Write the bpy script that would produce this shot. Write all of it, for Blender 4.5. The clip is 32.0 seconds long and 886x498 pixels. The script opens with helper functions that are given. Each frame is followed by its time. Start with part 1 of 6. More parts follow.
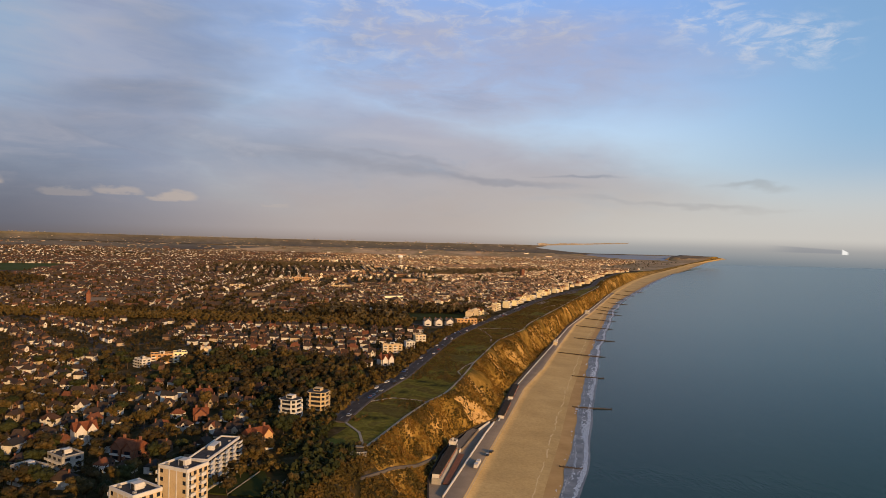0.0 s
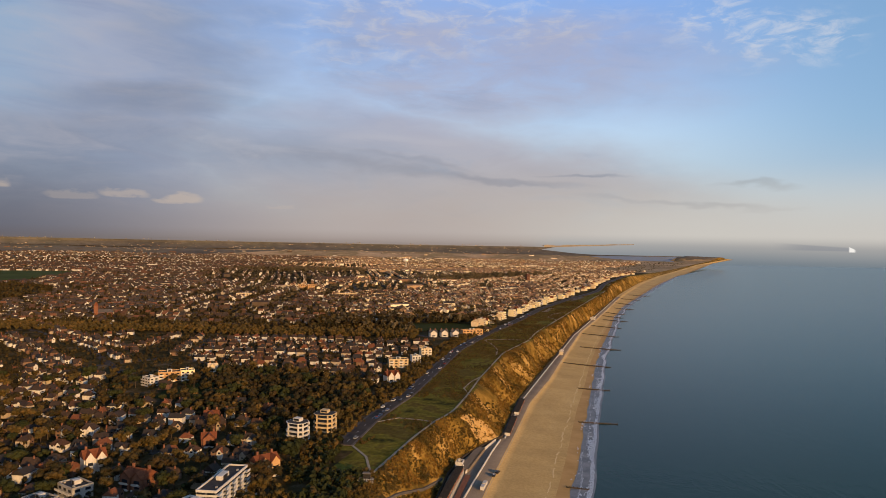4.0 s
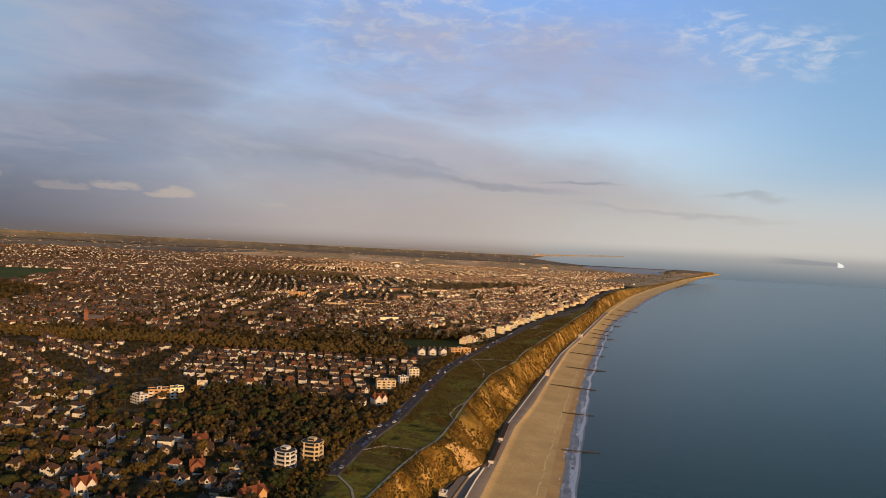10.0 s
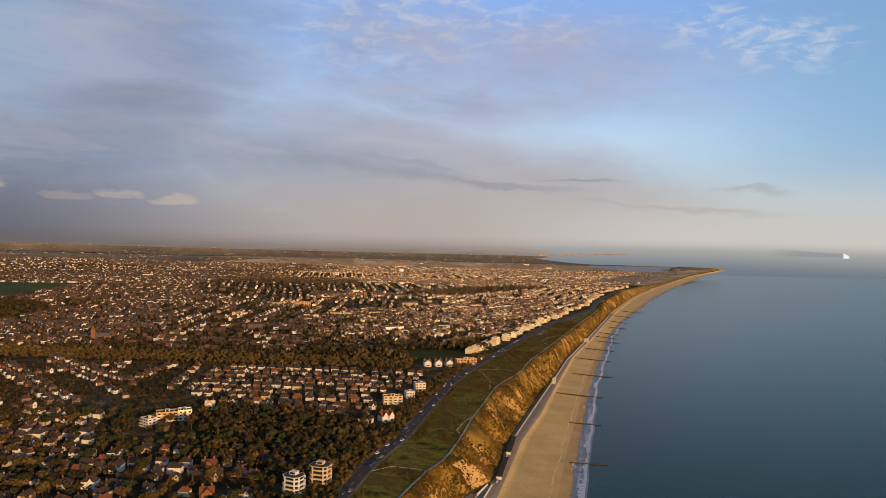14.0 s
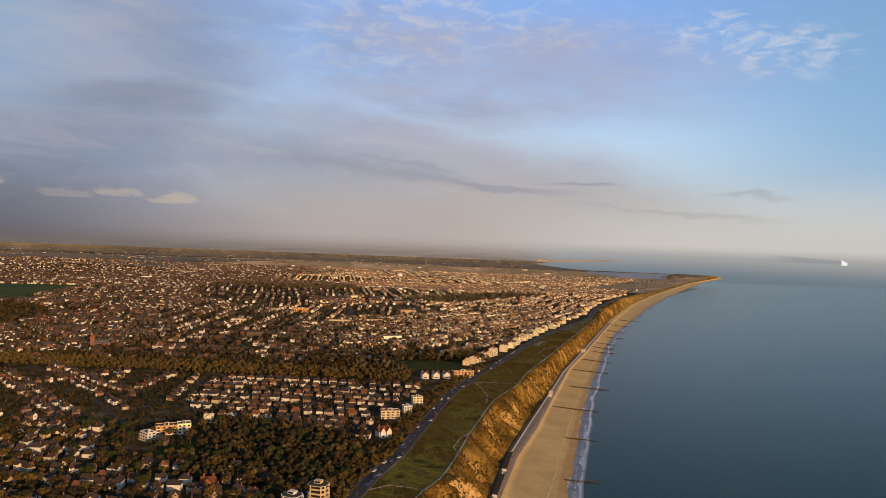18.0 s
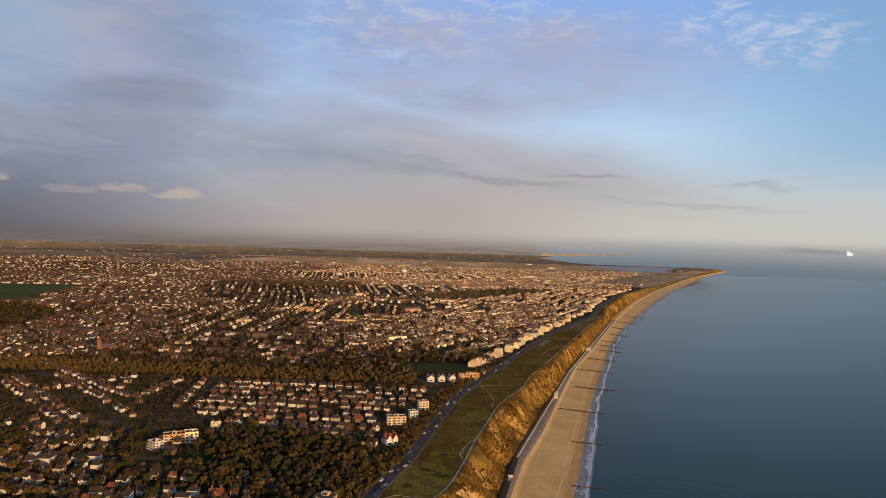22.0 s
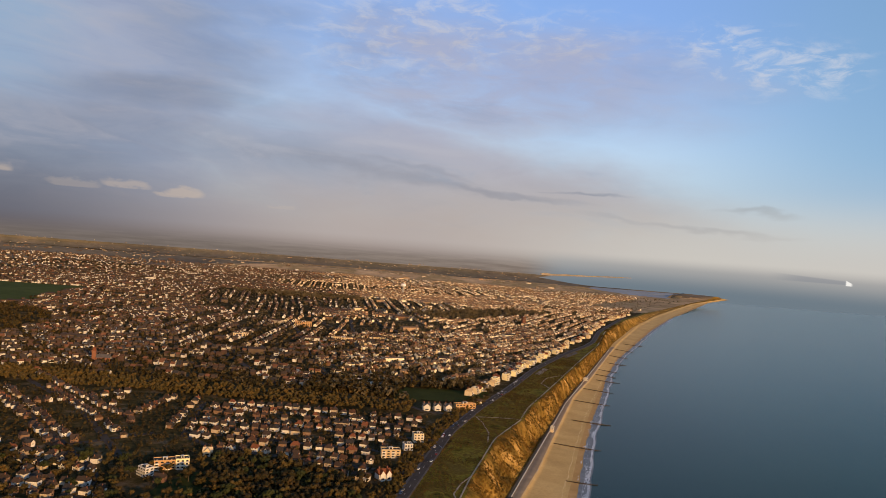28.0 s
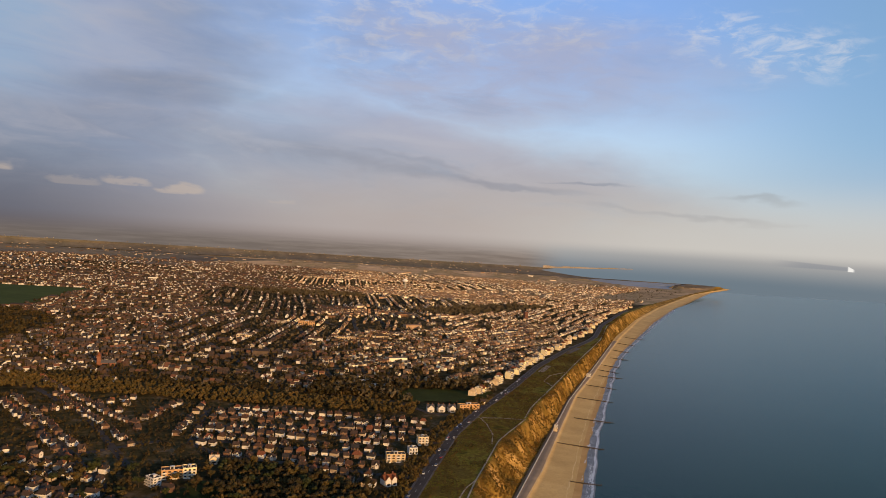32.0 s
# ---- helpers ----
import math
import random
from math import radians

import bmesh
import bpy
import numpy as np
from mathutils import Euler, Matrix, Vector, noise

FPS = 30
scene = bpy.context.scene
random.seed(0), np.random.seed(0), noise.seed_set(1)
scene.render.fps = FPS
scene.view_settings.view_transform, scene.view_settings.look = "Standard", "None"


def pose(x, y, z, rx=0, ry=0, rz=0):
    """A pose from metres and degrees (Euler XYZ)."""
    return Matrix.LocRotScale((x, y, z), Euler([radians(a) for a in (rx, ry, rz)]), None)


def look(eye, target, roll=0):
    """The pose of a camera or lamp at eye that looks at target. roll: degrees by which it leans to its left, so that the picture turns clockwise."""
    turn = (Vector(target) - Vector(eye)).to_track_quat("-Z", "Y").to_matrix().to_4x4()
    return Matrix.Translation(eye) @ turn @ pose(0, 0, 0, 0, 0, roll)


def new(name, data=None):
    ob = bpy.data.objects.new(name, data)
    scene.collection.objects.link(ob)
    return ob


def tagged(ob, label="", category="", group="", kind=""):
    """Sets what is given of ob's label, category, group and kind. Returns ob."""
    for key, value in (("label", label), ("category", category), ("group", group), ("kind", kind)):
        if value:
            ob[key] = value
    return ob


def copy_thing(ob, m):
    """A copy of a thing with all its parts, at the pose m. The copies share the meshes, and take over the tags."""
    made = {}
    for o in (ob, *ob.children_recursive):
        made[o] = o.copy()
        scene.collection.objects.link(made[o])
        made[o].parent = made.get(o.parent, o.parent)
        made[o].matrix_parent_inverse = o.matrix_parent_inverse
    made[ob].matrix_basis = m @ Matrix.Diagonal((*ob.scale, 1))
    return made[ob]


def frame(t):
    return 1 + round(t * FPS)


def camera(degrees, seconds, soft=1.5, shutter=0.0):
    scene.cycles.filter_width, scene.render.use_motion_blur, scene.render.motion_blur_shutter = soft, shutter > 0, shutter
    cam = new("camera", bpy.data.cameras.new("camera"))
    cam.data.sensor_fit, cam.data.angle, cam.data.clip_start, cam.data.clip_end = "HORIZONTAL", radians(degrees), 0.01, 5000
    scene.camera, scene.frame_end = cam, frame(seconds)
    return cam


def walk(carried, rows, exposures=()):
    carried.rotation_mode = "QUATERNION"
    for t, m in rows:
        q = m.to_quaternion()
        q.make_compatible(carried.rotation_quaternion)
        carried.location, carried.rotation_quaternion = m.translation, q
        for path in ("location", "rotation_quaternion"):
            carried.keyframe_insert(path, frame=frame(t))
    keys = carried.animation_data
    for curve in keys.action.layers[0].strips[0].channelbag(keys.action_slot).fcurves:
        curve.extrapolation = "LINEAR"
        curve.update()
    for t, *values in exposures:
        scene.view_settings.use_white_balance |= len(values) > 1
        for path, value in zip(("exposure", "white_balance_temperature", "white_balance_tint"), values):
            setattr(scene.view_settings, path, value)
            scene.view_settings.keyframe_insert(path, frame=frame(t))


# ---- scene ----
cam = camera(64.0, 32.0, soft=0.7)

PATH = [
    (0, (-2.851, 9.308, 131.703), (-2.8536, 11.3082, 131.6696), 1.39),
    (0.5, (-3.107, 9.789, 132.830), (-3.1222, 11.7888, 132.7972), 0.31),
    (1, (-3.288, 10.061, 134.152), (-3.3095, 12.0606, 134.1482), 0.10),
    (1.5, (-3.410, 10.131, 135.614), (-3.4330, 12.1300, 135.5733), 1.31),
    (2, (-3.472, 10.001, 137.191), (-3.4874, 12.0003, 137.1454), 1.20),
    (2.5, (-3.464, 9.671, 138.876), (-3.4838, 11.6706, 138.8516), 1.39),
    (4.5, (-2.755, 7.186, 146.086), (-2.7732, 9.1858, 146.0492), 0.79),
    (5, (-2.586, 6.490, 147.808), (-2.6056, 8.4896, 147.7689), 0.68),
    (5.5, (-2.474, 5.753, 149.489), (-2.4821, 7.7528, 149.4574), 1.09),
    (6, (-2.432, 4.971, 151.131), (-2.4407, 6.9692, 151.0543), 1.73),
    (6.5, (-2.482, 4.160, 152.724), (-2.4973, 6.1591, 152.6637), 1.23),
    (7, (-2.632, 3.371, 154.254), (-2.6254, 5.3703, 154.2283), 3.50),
    (7.5, (-2.835, 2.643, 155.735), (-2.8341, 4.6428, 155.7200), 2.48),
    (8, (-3.019, 1.964, 157.206), (-3.0288, 3.9638, 157.1842), 1.99),
    (8.5, (-3.132, 1.297, 158.708), (-3.1598, 3.2965, 158.7055), 0.28),
    (9, (-3.165, 0.632, 160.262), (-3.1860, 2.6321, 160.2516), 2.21),
    (9.5, (-3.139, 0.010, 161.856), (-3.1445, 2.0101, 161.8699), 3.02),
    (10, (-3.089, -0.496, 163.461), (-3.0829, 1.5037, 163.4367), 2.80),
    (10.5, (-3.045, -0.821, 165.040), (-3.0469, 1.1793, 165.0291), 2.92),
    (11, (-3.011, -0.945, 166.574), (-3.0230, 1.0551, 166.5583), 1.79),
    (11.5, (-2.974, -0.918, 168.072), (-2.9902, 1.0819, 168.0766), 2.56),
    (12, (-2.916, -0.858, 169.566), (-2.9234, 1.1413, 169.5123), 2.00),
    (12.5, (-2.834, -0.913, 171.097), (-2.8450, 1.0867, 171.0920), 1.74),
    (13, (-2.751, -1.172, 172.686), (-2.7559, 0.8273, 172.6368), 2.30),
    (13.5, (-2.690, -1.617, 174.324), (-2.6962, 0.3822, 174.2603), 2.21),
    (14, (-2.660, -2.201, 175.995), (-2.6654, -0.2016, 175.9719), 1.40),
    (14.5, (-2.660, -2.899, 177.693), (-2.6609, -0.8993, 177.6561), 1.88),
    (16.5, (-2.902, -6.054, 184.346), (-2.8948, -4.0547, 184.3105), 2.48),
    (17, (-3.028, -6.689, 185.884), (-3.0293, -4.6888, 185.8547), 1.73),
    (17.5, (-3.182, -7.207, 187.381), (-3.1755, -5.2069, 187.3793), 2.10),
    (18, (-3.358, -7.588, 188.838), (-3.3598, -5.5882, 188.8207), 2.10),
    (18.5, (-3.540, -7.792, 190.256), (-3.5456, -5.7919, 190.2550), 2.00),
    (19, (-3.697, -7.790, 191.652), (-3.6928, -5.7900, 191.6601), 2.68),
    (19.5, (-3.803, -7.633, 193.055), (-3.8036, -5.6327, 193.0704), 1.39),
    (20, (-3.869, -7.426, 194.489), (-3.8760, -5.4258, 194.4615), 1.70),
    (20.5, (-3.928, -7.261, 195.954), (-3.9406, -5.2611, 195.9417), 0.91),
    (21, (-4.017, -7.193, 197.432), (-4.0175, -5.1933, 197.4168), 3.41),
    (21.5, (-4.163, -7.240, 198.890), (-4.1516, -5.2398, 198.8741), 4.12),
    (22, (-4.370, -7.383, 200.295), (-4.3828, -5.3835, 200.2580), 1.70),
    (22.5, (-4.617, -7.568, 201.612), (-4.6243, -5.5683, 201.5939), 3.19),
    (23, (-4.870, -7.693, 202.820), (-4.8781, -5.6929, 202.8207), 2.76),
    (23.5, (-5.112, -7.630, 203.936), (-5.1186, -5.6304, 203.9390), 3.09),
    (24, (-5.362, -7.319, 205.036), (-5.3712, -5.3185, 205.0380), 2.30),
    (24.5, (-5.652, -6.799, 206.214), (-5.6577, -4.7995, 206.1665), 2.54),
    (25, (-6.006, -6.132, 207.525), (-6.0195, -4.1324, 207.5199), 3.02),
    (25.5, (-6.442, -5.362, 209.040), (-6.4608, -3.3616, 209.0323), 2.41),
    (27.5, (-8.493, -2.235, 217.420), (-8.5091, -0.2349, 217.4068), 4.17),
    (28, (-8.778, -1.599, 219.216), (-8.7921, 0.4010, 219.2108), 4.38),
    (28.5, (-8.979, -1.091, 220.811), (-8.9994, 0.9089, 220.7908), 3.49),
    (29, (-9.112, -0.751, 222.267), (-9.1437, 1.2485, 222.2360), 2.92),
    (29.5, (-9.186, -0.641, 223.626), (-9.2117, 1.3582, 223.5832), 3.40),
    (30, (-9.223, -0.855, 224.949), (-9.2518, 1.1446, 224.9385), 3.91),
    (30.5, (-9.260, -1.437, 226.305), (-9.2746, 0.5627, 226.2572), 3.41),
    (31, (-9.338, -2.294, 227.730), (-9.3578, -0.2942, 227.7198), 3.60),
    (31.5, (-9.492, -3.240, 229.227), (-9.5176, -1.2402, 229.2101), 3.62),
    (32, (-9.742, -4.074, 230.795), (-9.7582, -2.0741, 230.7675), 3.49),
]
PLAN = 1.12                                      # metres to one unit of the plan below
walk(cam, [(t, look(Vector(eye) * PLAN, Vector(target) * PLAN, roll)) for t, eye, target, roll in PATH])

# ---- world, sun, exposure ----
SUN_DIR = Vector((0.56, -0.83, 0.0)).normalized()   # the low sun stands behind the camera, over the sea
SUN_EL = radians(11.0)
world = bpy.data.worlds.new("evening_sky")
scene.world = world
world.use_nodes = True
wt = world.node_tree
wt.nodes.clear()


def wl(a, b):
    wt.links.new(a, b)


def wmath(op, a, b=0.0, clamp=False):
    n = wt.nodes.new("ShaderNodeMath")
    n.operation, n.use_clamp = op, clamp
    for i, v in enumerate((a, b)):
        if isinstance(v, (int, float)):
            n.inputs[i].default_value = v
        else:
            wl(v, n.inputs[i])
    return n.outputs[0]


def wramp(v, lo, hi, a=0.0, b=1.0):
    n = wt.nodes.new("ShaderNodeMapRange")
    n.interpolation_type = "SMOOTHSTEP"
    wl(v, n.inputs["Value"])
    for k, x in (("From Min", lo), ("From Max", hi), ("To Min", a), ("To Max", b)):
        n.inputs[k].default_value = x
    return n.outputs["Result"]


def wmix(f, a, b):
    n = wt.nodes.new("ShaderNodeMix")
    n.data_type = "RGBA"
    for s, v in ((n.inputs["Factor"], f), (n.inputs["A"], a), (n.inputs["B"], b)):
        if isinstance(v, (int, float)):
            s.default_value = v
        elif isinstance(v, tuple):
            s.default_value = (*v, 1)
        else:
            wl(v, s)
    return n.outputs["Result"]


def wnoise(vec, scale, detail, rough, dist=0.0):
    n = wt.nodes.new("ShaderNodeTexNoise")
    wl(vec, n.inputs["Vector"])
    for k, x in (("Scale", scale), ("Detail", detail), ("Roughness", rough), ("Distortion", dist)):
        n.inputs[k].default_value = x
    return n.outputs["Fac"]


def wcombine(x, y, z):
    n = wt.nodes.new("ShaderNodeCombineXYZ")
    for i, v in enumerate((x, y, z)):
        if isinstance(v, (int, float)):
            n.inputs[i].default_value = v
        else:
            wl(v, n.inputs[i])
    return n.outputs[0]


sky = wt.nodes.new("ShaderNodeTexSky")
sky.sky_type, sky.sun_disc = "NISHITA", False
sky.sun_elevation, sky.sun_rotation = SUN_EL, math.atan2(SUN_DIR.x, SUN_DIR.y)
tc = wt.nodes.new("ShaderNodeTexCoord")
sep = wt.nodes.new("ShaderNodeSeparateXYZ")
wl(tc.outputs["Generated"], sep.inputs[0])
dx, dy, dz = sep.outputs
el = wmath("ARCSINE", dz)                      # height over the horizon
az = wmath("ARCTAN2", dx, dy)                  # to the right of straight ahead
# clear sky: blue above, paler towards the horizon, darkened overhead out of view to cut fill light
clear = wmix(wramp(el, 0.40, 0.80), wmix(wramp(el, 0.0, 0.33), (0.68, 0.80, 0.92), (0.235, 0.43, 0.96)), (0.035, 0.06, 0.15))
clear = wmix(wmath("MULTIPLY", wramp(az, 0.22, 0.58), wramp(el, 0.03, 0.16)), clear, (0.20, 0.40, 0.72))
# everything is blown a little out of shape
warp_a = wnoise(wcombine(wmath("MULTIPLY", az, 2.6), wmath("MULTIPLY", el, 7.0), 0.0), 1.0, 5.0, 0.55)
warp_e = wnoise(wcombine(wmath("MULTIPLY", az, 3.4), wmath("MULTIPLY", el, 9.0), 4.7), 1.0, 5.0, 0.55)
waz = wmath("ADD", az, wmath("MULTIPLY", wmath("SUBTRACT", warp_a, 0.5), 0.42))
wel = wmath("ADD", el, wmath("MULTIPLY", wmath("SUBTRACT", warp_e, 0.5), 0.13))


laz = wmath("ADD", az, wmath("MULTIPLY", wmath("SUBTRACT", warp_a, 0.5), 0.16))
lel = wmath("ADD", el, wmath("MULTIPLY", wmath("SUBTRACT", warp_e, 0.5), 0.04))


def bank(a0, e0, sa, se, tilt=0.0, soft=0.35, calm=False):
    """A long soft bank of cloud round one bearing and height; a calm one keeps its place and outline."""
    wa, we = (laz, lel) if calm else (waz, wel)
    u = wmath("DIVIDE", wmath("SUBTRACT", wa, a0), sa)
    v = wmath("DIVIDE", wmath("SUBTRACT", wmath("SUBTRACT", we, e0), wmath("MULTIPLY", wmath("SUBTRACT", wa, a0), tilt)), se)
    r = wmath("SQRT", wmath("ADD", wmath("MULTIPLY", u, u), wmath("MULTIPLY", v, v)))
    return wramp(r, soft, 1.25, 1.0, 0.0)


fleck = wnoise(wcombine(wmath("MULTIPLY", az, 9.0), wmath("MULTIPLY", el, 26.0), 1.7), 1.0, 6.0, 0.62, 0.5)
left = wramp(wmath("ADD", waz, wmath("MULTIPLY", wel, 0.4)), 0.02, -0.34)
high_veil = wmath("MULTIPLY", bank(0.02, 0.235, 0.34, 0.085), wramp(fleck, 0.25, 0.62, 0.45, 0.85))
low_veil = wmath("MULTIPLY", bank(-0.08, 0.10, 0.46, 0.11, -0.12, 0.5), 0.90)
veil = wmath("MAXIMUM", wmath("MAXIMUM", left, high_veil), low_veil)
pinkish = wmix(wramp(el, 0.02, 0.26), (0.70, 0.61, 0.585), (0.63, 0.67, 0.92))
greyer = wmix(wramp(warp_e, 0.34, 0.66), (0.45, 0.53, 0.72), (0.55, 0.63, 0.84))
tone = wmix(wramp(waz, -0.40, -0.02), greyer, pinkish)
tone = wmix(wmath("MULTIPLY", bank(-0.62, 0.33, 0.15, 0.12), 0.75), tone, (0.55, 0.74, 1.0))
tone = wmix(wmath("MULTIPLY", bank(-0.47, 0.245, 0.13, 0.045, 0.10, 0.3, True), 0.45), tone, (0.66, 0.70, 0.86))
tone = wmix(wmath("MULTIPLY", bank(-0.33, 0.275, 0.13, 0.055, 0.25, 0.3, True), 0.50), tone, (0.40, 0.47, 0.64))
tone = wmix(wmath("MULTIPLY", bank(-0.38, 0.178, 0.17, 0.024, 0.07, 0.45, True), 0.62), tone, (0.34, 0.38, 0.50))
tone = wmix(wmath("MULTIPLY", bank(-0.25, 0.154, 0.11, 0.012, 0.02, 0.2, True), 0.55), tone, (0.62, 0.74, 0.95))
tone = wmix(wmath("MULTIPLY", wramp(az, -0.46, -0.60), wramp(el, 0.05, 0.20, 0.15, 0.75)), tone, (0.46, 0.68, 0.96))
tone = wmix(wmath("MULTIPLY", bank(-0.42, 0.118, 0.42, 0.046, -0.05, 0.2), 0.55), tone, (0.37, 0.40, 0.52))
for a0, e0, sa, se, much in ((-0.10, 0.094, 0.20, 0.014, 0.55), (0.05, 0.083, 0.14, 0.010, 0.85), (0.09, 0.073, 0.07, 0.006, 0.8), (-0.06, 0.108, 0.12, 0.007, 0.5)):
    tone = wmix(wmath("MULTIPLY", bank(a0, e0, sa, se, -0.10, 0.1), much), tone, (0.37, 0.355, 0.43))
tone = wmix(wmath("MULTIPLY", bank(-0.66, 0.055, 0.30, 0.085, 0.0, 0.2), 0.7), tone, (0.27, 0.32, 0.43))
tone = wmix(wmath("MULTIPLY", wramp(fleck, 0.35, 0.68), 0.16), tone, (0.84, 0.80, 0.86))
# unseen cloud overhead is darkened as well, to hold the fill light down
tone = wmix(wramp(el, 0.40, 0.80), tone, (0.045, 0.052, 0.075))
wisp = wnoise(wcombine(wmath("ADD", wmath("MULTIPLY", az, 7.0), wmath("MULTIPLY", el, 6.0)), wmath("MULTIPLY", el, 30.0), 2.2), 1.0, 7.0, 0.56, 0.6)
tone = wmix(wmath("MULTIPLY", wramp(wisp, 0.50, 0.76), 0.34), tone, (0.80, 0.76, 0.82))
tone = wmix(wmath("MULTIPLY", wramp(wisp, 0.48, 0.26), 0.30), tone, (0.36, 0.39, 0.52))
c1 = wmix(wmath("MULTIPLY", wmath("MULTIPLY", veil, wramp(wisp, 0.25, 0.60, 0.80, 1.0)), 0.94), clear, tone)
# small bright ripples high up, in the middle and to the right
rip = wnoise(wcombine(wmath("MULTIPLY", az, 24.0), wmath("MULTIPLY", el, 62.0), 0.0), 1.0, 6.0, 0.62, 0.5)
patch = wmath("MAXIMUM", bank(-0.02, 0.278, 0.26, 0.055, 0.06, 0.4), bank(0.38, 0.268, 0.13, 0.045, 0.0, 0.4))
c2 = wmix(wmath("MULTIPLY", wmath("MULTIPLY", wramp(rip, 0.44, 0.68), patch), 0.66), c1, (0.80, 0.77, 0.84))
# a few thin grey streaks low over the sea
streaks = wmath("MAXIMUM", wmath("MAXIMUM", bank(0.41, 0.074, 0.062, 0.0065, -0.13, 0.1), bank(0.31, 0.046, 0.14, 0.0060, -0.04, 0.1)), wmath("MAXIMUM", bank(0.18, 0.096, 0.05, 0.004, -0.02, 0.1), bank(0.62, 0.10, 0.06, 0.02, 0.0, 0.1)))
c3 = wmix(wmath("MULTIPLY", streaks, 0.62), c2, (0.34, 0.38, 0.50))
# the little lit heads of cumulus far inland
cum = wnoise(wcombine(wmath("MULTIPLY", az, 34.0), wmath("MULTIPLY", el, 80.0), 7.3), 1.0, 4.0, 0.5)
heads = None
for a0, e0, ra, re_, lit in ((-0.362, 0.044, 0.030, 0.0095, 1.0), (-0.377, 0.041, 0.026, 0.006, 0.8), (-0.432, 0.048, 0.034, 0.0075, 0.75), (-0.492, 0.043, 0.036, 0.006, 0.42), (-0.575, 0.056, 0.020, 0.009, 0.9), (-0.235, 0.037, 0.022, 0.004, 0.3)):
    u = wmath("DIVIDE", wmath("SUBTRACT", az, a0), ra)
    v = wmath("DIVIDE", wmath("SUBTRACT", wmath("ADD", el, wmath("MULTIPLY", wmath("SUBTRACT", cum, 0.5), 0.024)), e0), re_)
    u2 = wmath("MULTIPLY", u, u)
    one = wramp(wmath("SQRT", wmath("ADD", wmath("MULTIPLY", u2, u2), wmath("MULTIPLY", v, v))), 0.35, 1.0, lit, 0.0)
    one = wmath("MULTIPLY", one, wramp(wmath("SUBTRACT", el, e0), -0.62 * re_, -0.30 * re_))    # flat below, billowing above
    heads = one if heads is None else wmath("MAXIMUM", heads, one)
# haze on the horizon: warm and dull over land, pale over the sea
haze = wmix(wramp(az, -0.62, -0.12), (0.18, 0.175, 0.215), wmix(wramp(az, -0.10, 0.36), (0.74, 0.62, 0.565), (1.0, 0.93, 0.83)))
c4 = wmix(wramp(el, -0.005, 0.11, 0.88, 0.0), c3, haze)
c5 = wmix(wmath("MULTIPLY", heads, 0.60), c4, (0.90, 0.74, 0.62))
# beyond the rim of the land, and the farthest sea
sea_far = wmix(wramp(el, -0.036, 0.003), (0.255, 0.325, 0.385), (0.66, 0.64, 0.62))
strips = wnoise(wcombine(wmath("MULTIPLY", az, 16.0), wmath("MULTIPLY", el, 240.0), 9.1), 1.0, 5.0, 0.6)
plain_far = wmix(wramp(strips, 0.36, 0.66), (0.33, 0.262, 0.220), (0.43, 0.345, 0.29))
plain_far = wmix(wramp(az, -0.50, 0.05), wmix(0.45, plain_far, (0.16, 0.14, 0.135)), plain_far)
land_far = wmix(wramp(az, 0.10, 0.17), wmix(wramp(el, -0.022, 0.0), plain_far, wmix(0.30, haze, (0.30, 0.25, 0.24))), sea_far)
c6 = wmix(wramp(el, -0.008, 0.010, 1.0, 0.0), c5, land_far)
downs = wmath("MULTIPLY", wmath("MULTIPLY", wramp(az, 0.42, 0.47), wramp(az, 0.517, 0.511)), wmath("MULTIPLY", wramp(el, -0.0095, -0.0080), wramp(wmath("ADD", el, wmath("MULTIPLY", wmath("SUBTRACT", az, 0.44), 0.055)), 0.0005, -0.0015)))
c7 = wmix(wmath("MULTIPLY", downs, 0.55), c6, (0.40, 0.42, 0.47))
chalk = wmath("MULTIPLY", wmath("MULTIPLY", wramp(az, 0.5105, 0.5125), wramp(az, 0.5195, 0.5160)), wmath("MULTIPLY", wramp(el, -0.0105, -0.0092), wramp(wmath("ADD", el, wmath("MULTIPLY", wmath("SUBTRACT", az, 0.512), 0.5)), -0.0030, -0.0045)))
c8 = wmix(chalk, c7, (1.45, 1.40, 1.32))
bg = wt.nodes.new("ShaderNodeBackground")
wl(c8, bg.inputs["Color"])
bg.inputs["Strength"].default_value = 0.56
bg2 = wt.nodes.new("ShaderNodeBackground")
blue_gap = wmath("MULTIPLY", wmath("SUBTRACT", 1.0, veil), wramp(el, 0.0, 0.16))
wl(wmix(blue_gap, (0.0, 0.0, 0.0), sky.outputs[0]), bg2.inputs["Color"])
bg2.inputs["Strength"].default_value = 0.06
add = wt.nodes.new("ShaderNodeAddShader")
wl(bg.outputs[0], add.inputs[0])
wl(bg2.outputs[0], add.inputs[1])
wo = wt.nodes.new("ShaderNodeOutputWorld")
wl(add.outputs[0], wo.inputs["Surface"])

sun_data = bpy.data.lights.new("sun", "SUN")
sun_data.energy, sun_data.angle, sun_data.color = 4.6, radians(0.6), (1.0, 0.56, 0.20)
sun = new("sun", sun_data)
sun.matrix_world = look(SUN_DIR * 900 + Vector((0, 0, 900 * math.tan(SUN_EL))), (0, 0, 0))
scene.view_settings.exposure = 0.15


# ---- materials ----
def material(name, rough=0.8, metal=0.0):
    m = bpy.data.materials.new(name)
    m.use_nodes = True
    b = m.node_tree.nodes["Principled BSDF"]
    b.inputs["Roughness"].default_value, b.inputs["Metallic"].default_value = rough, metal
    b.inputs["Specular IOR Level"].default_value = 0.12
    return m, m.node_tree, b


def nd(t, kind):
    return t.nodes.new(kind)


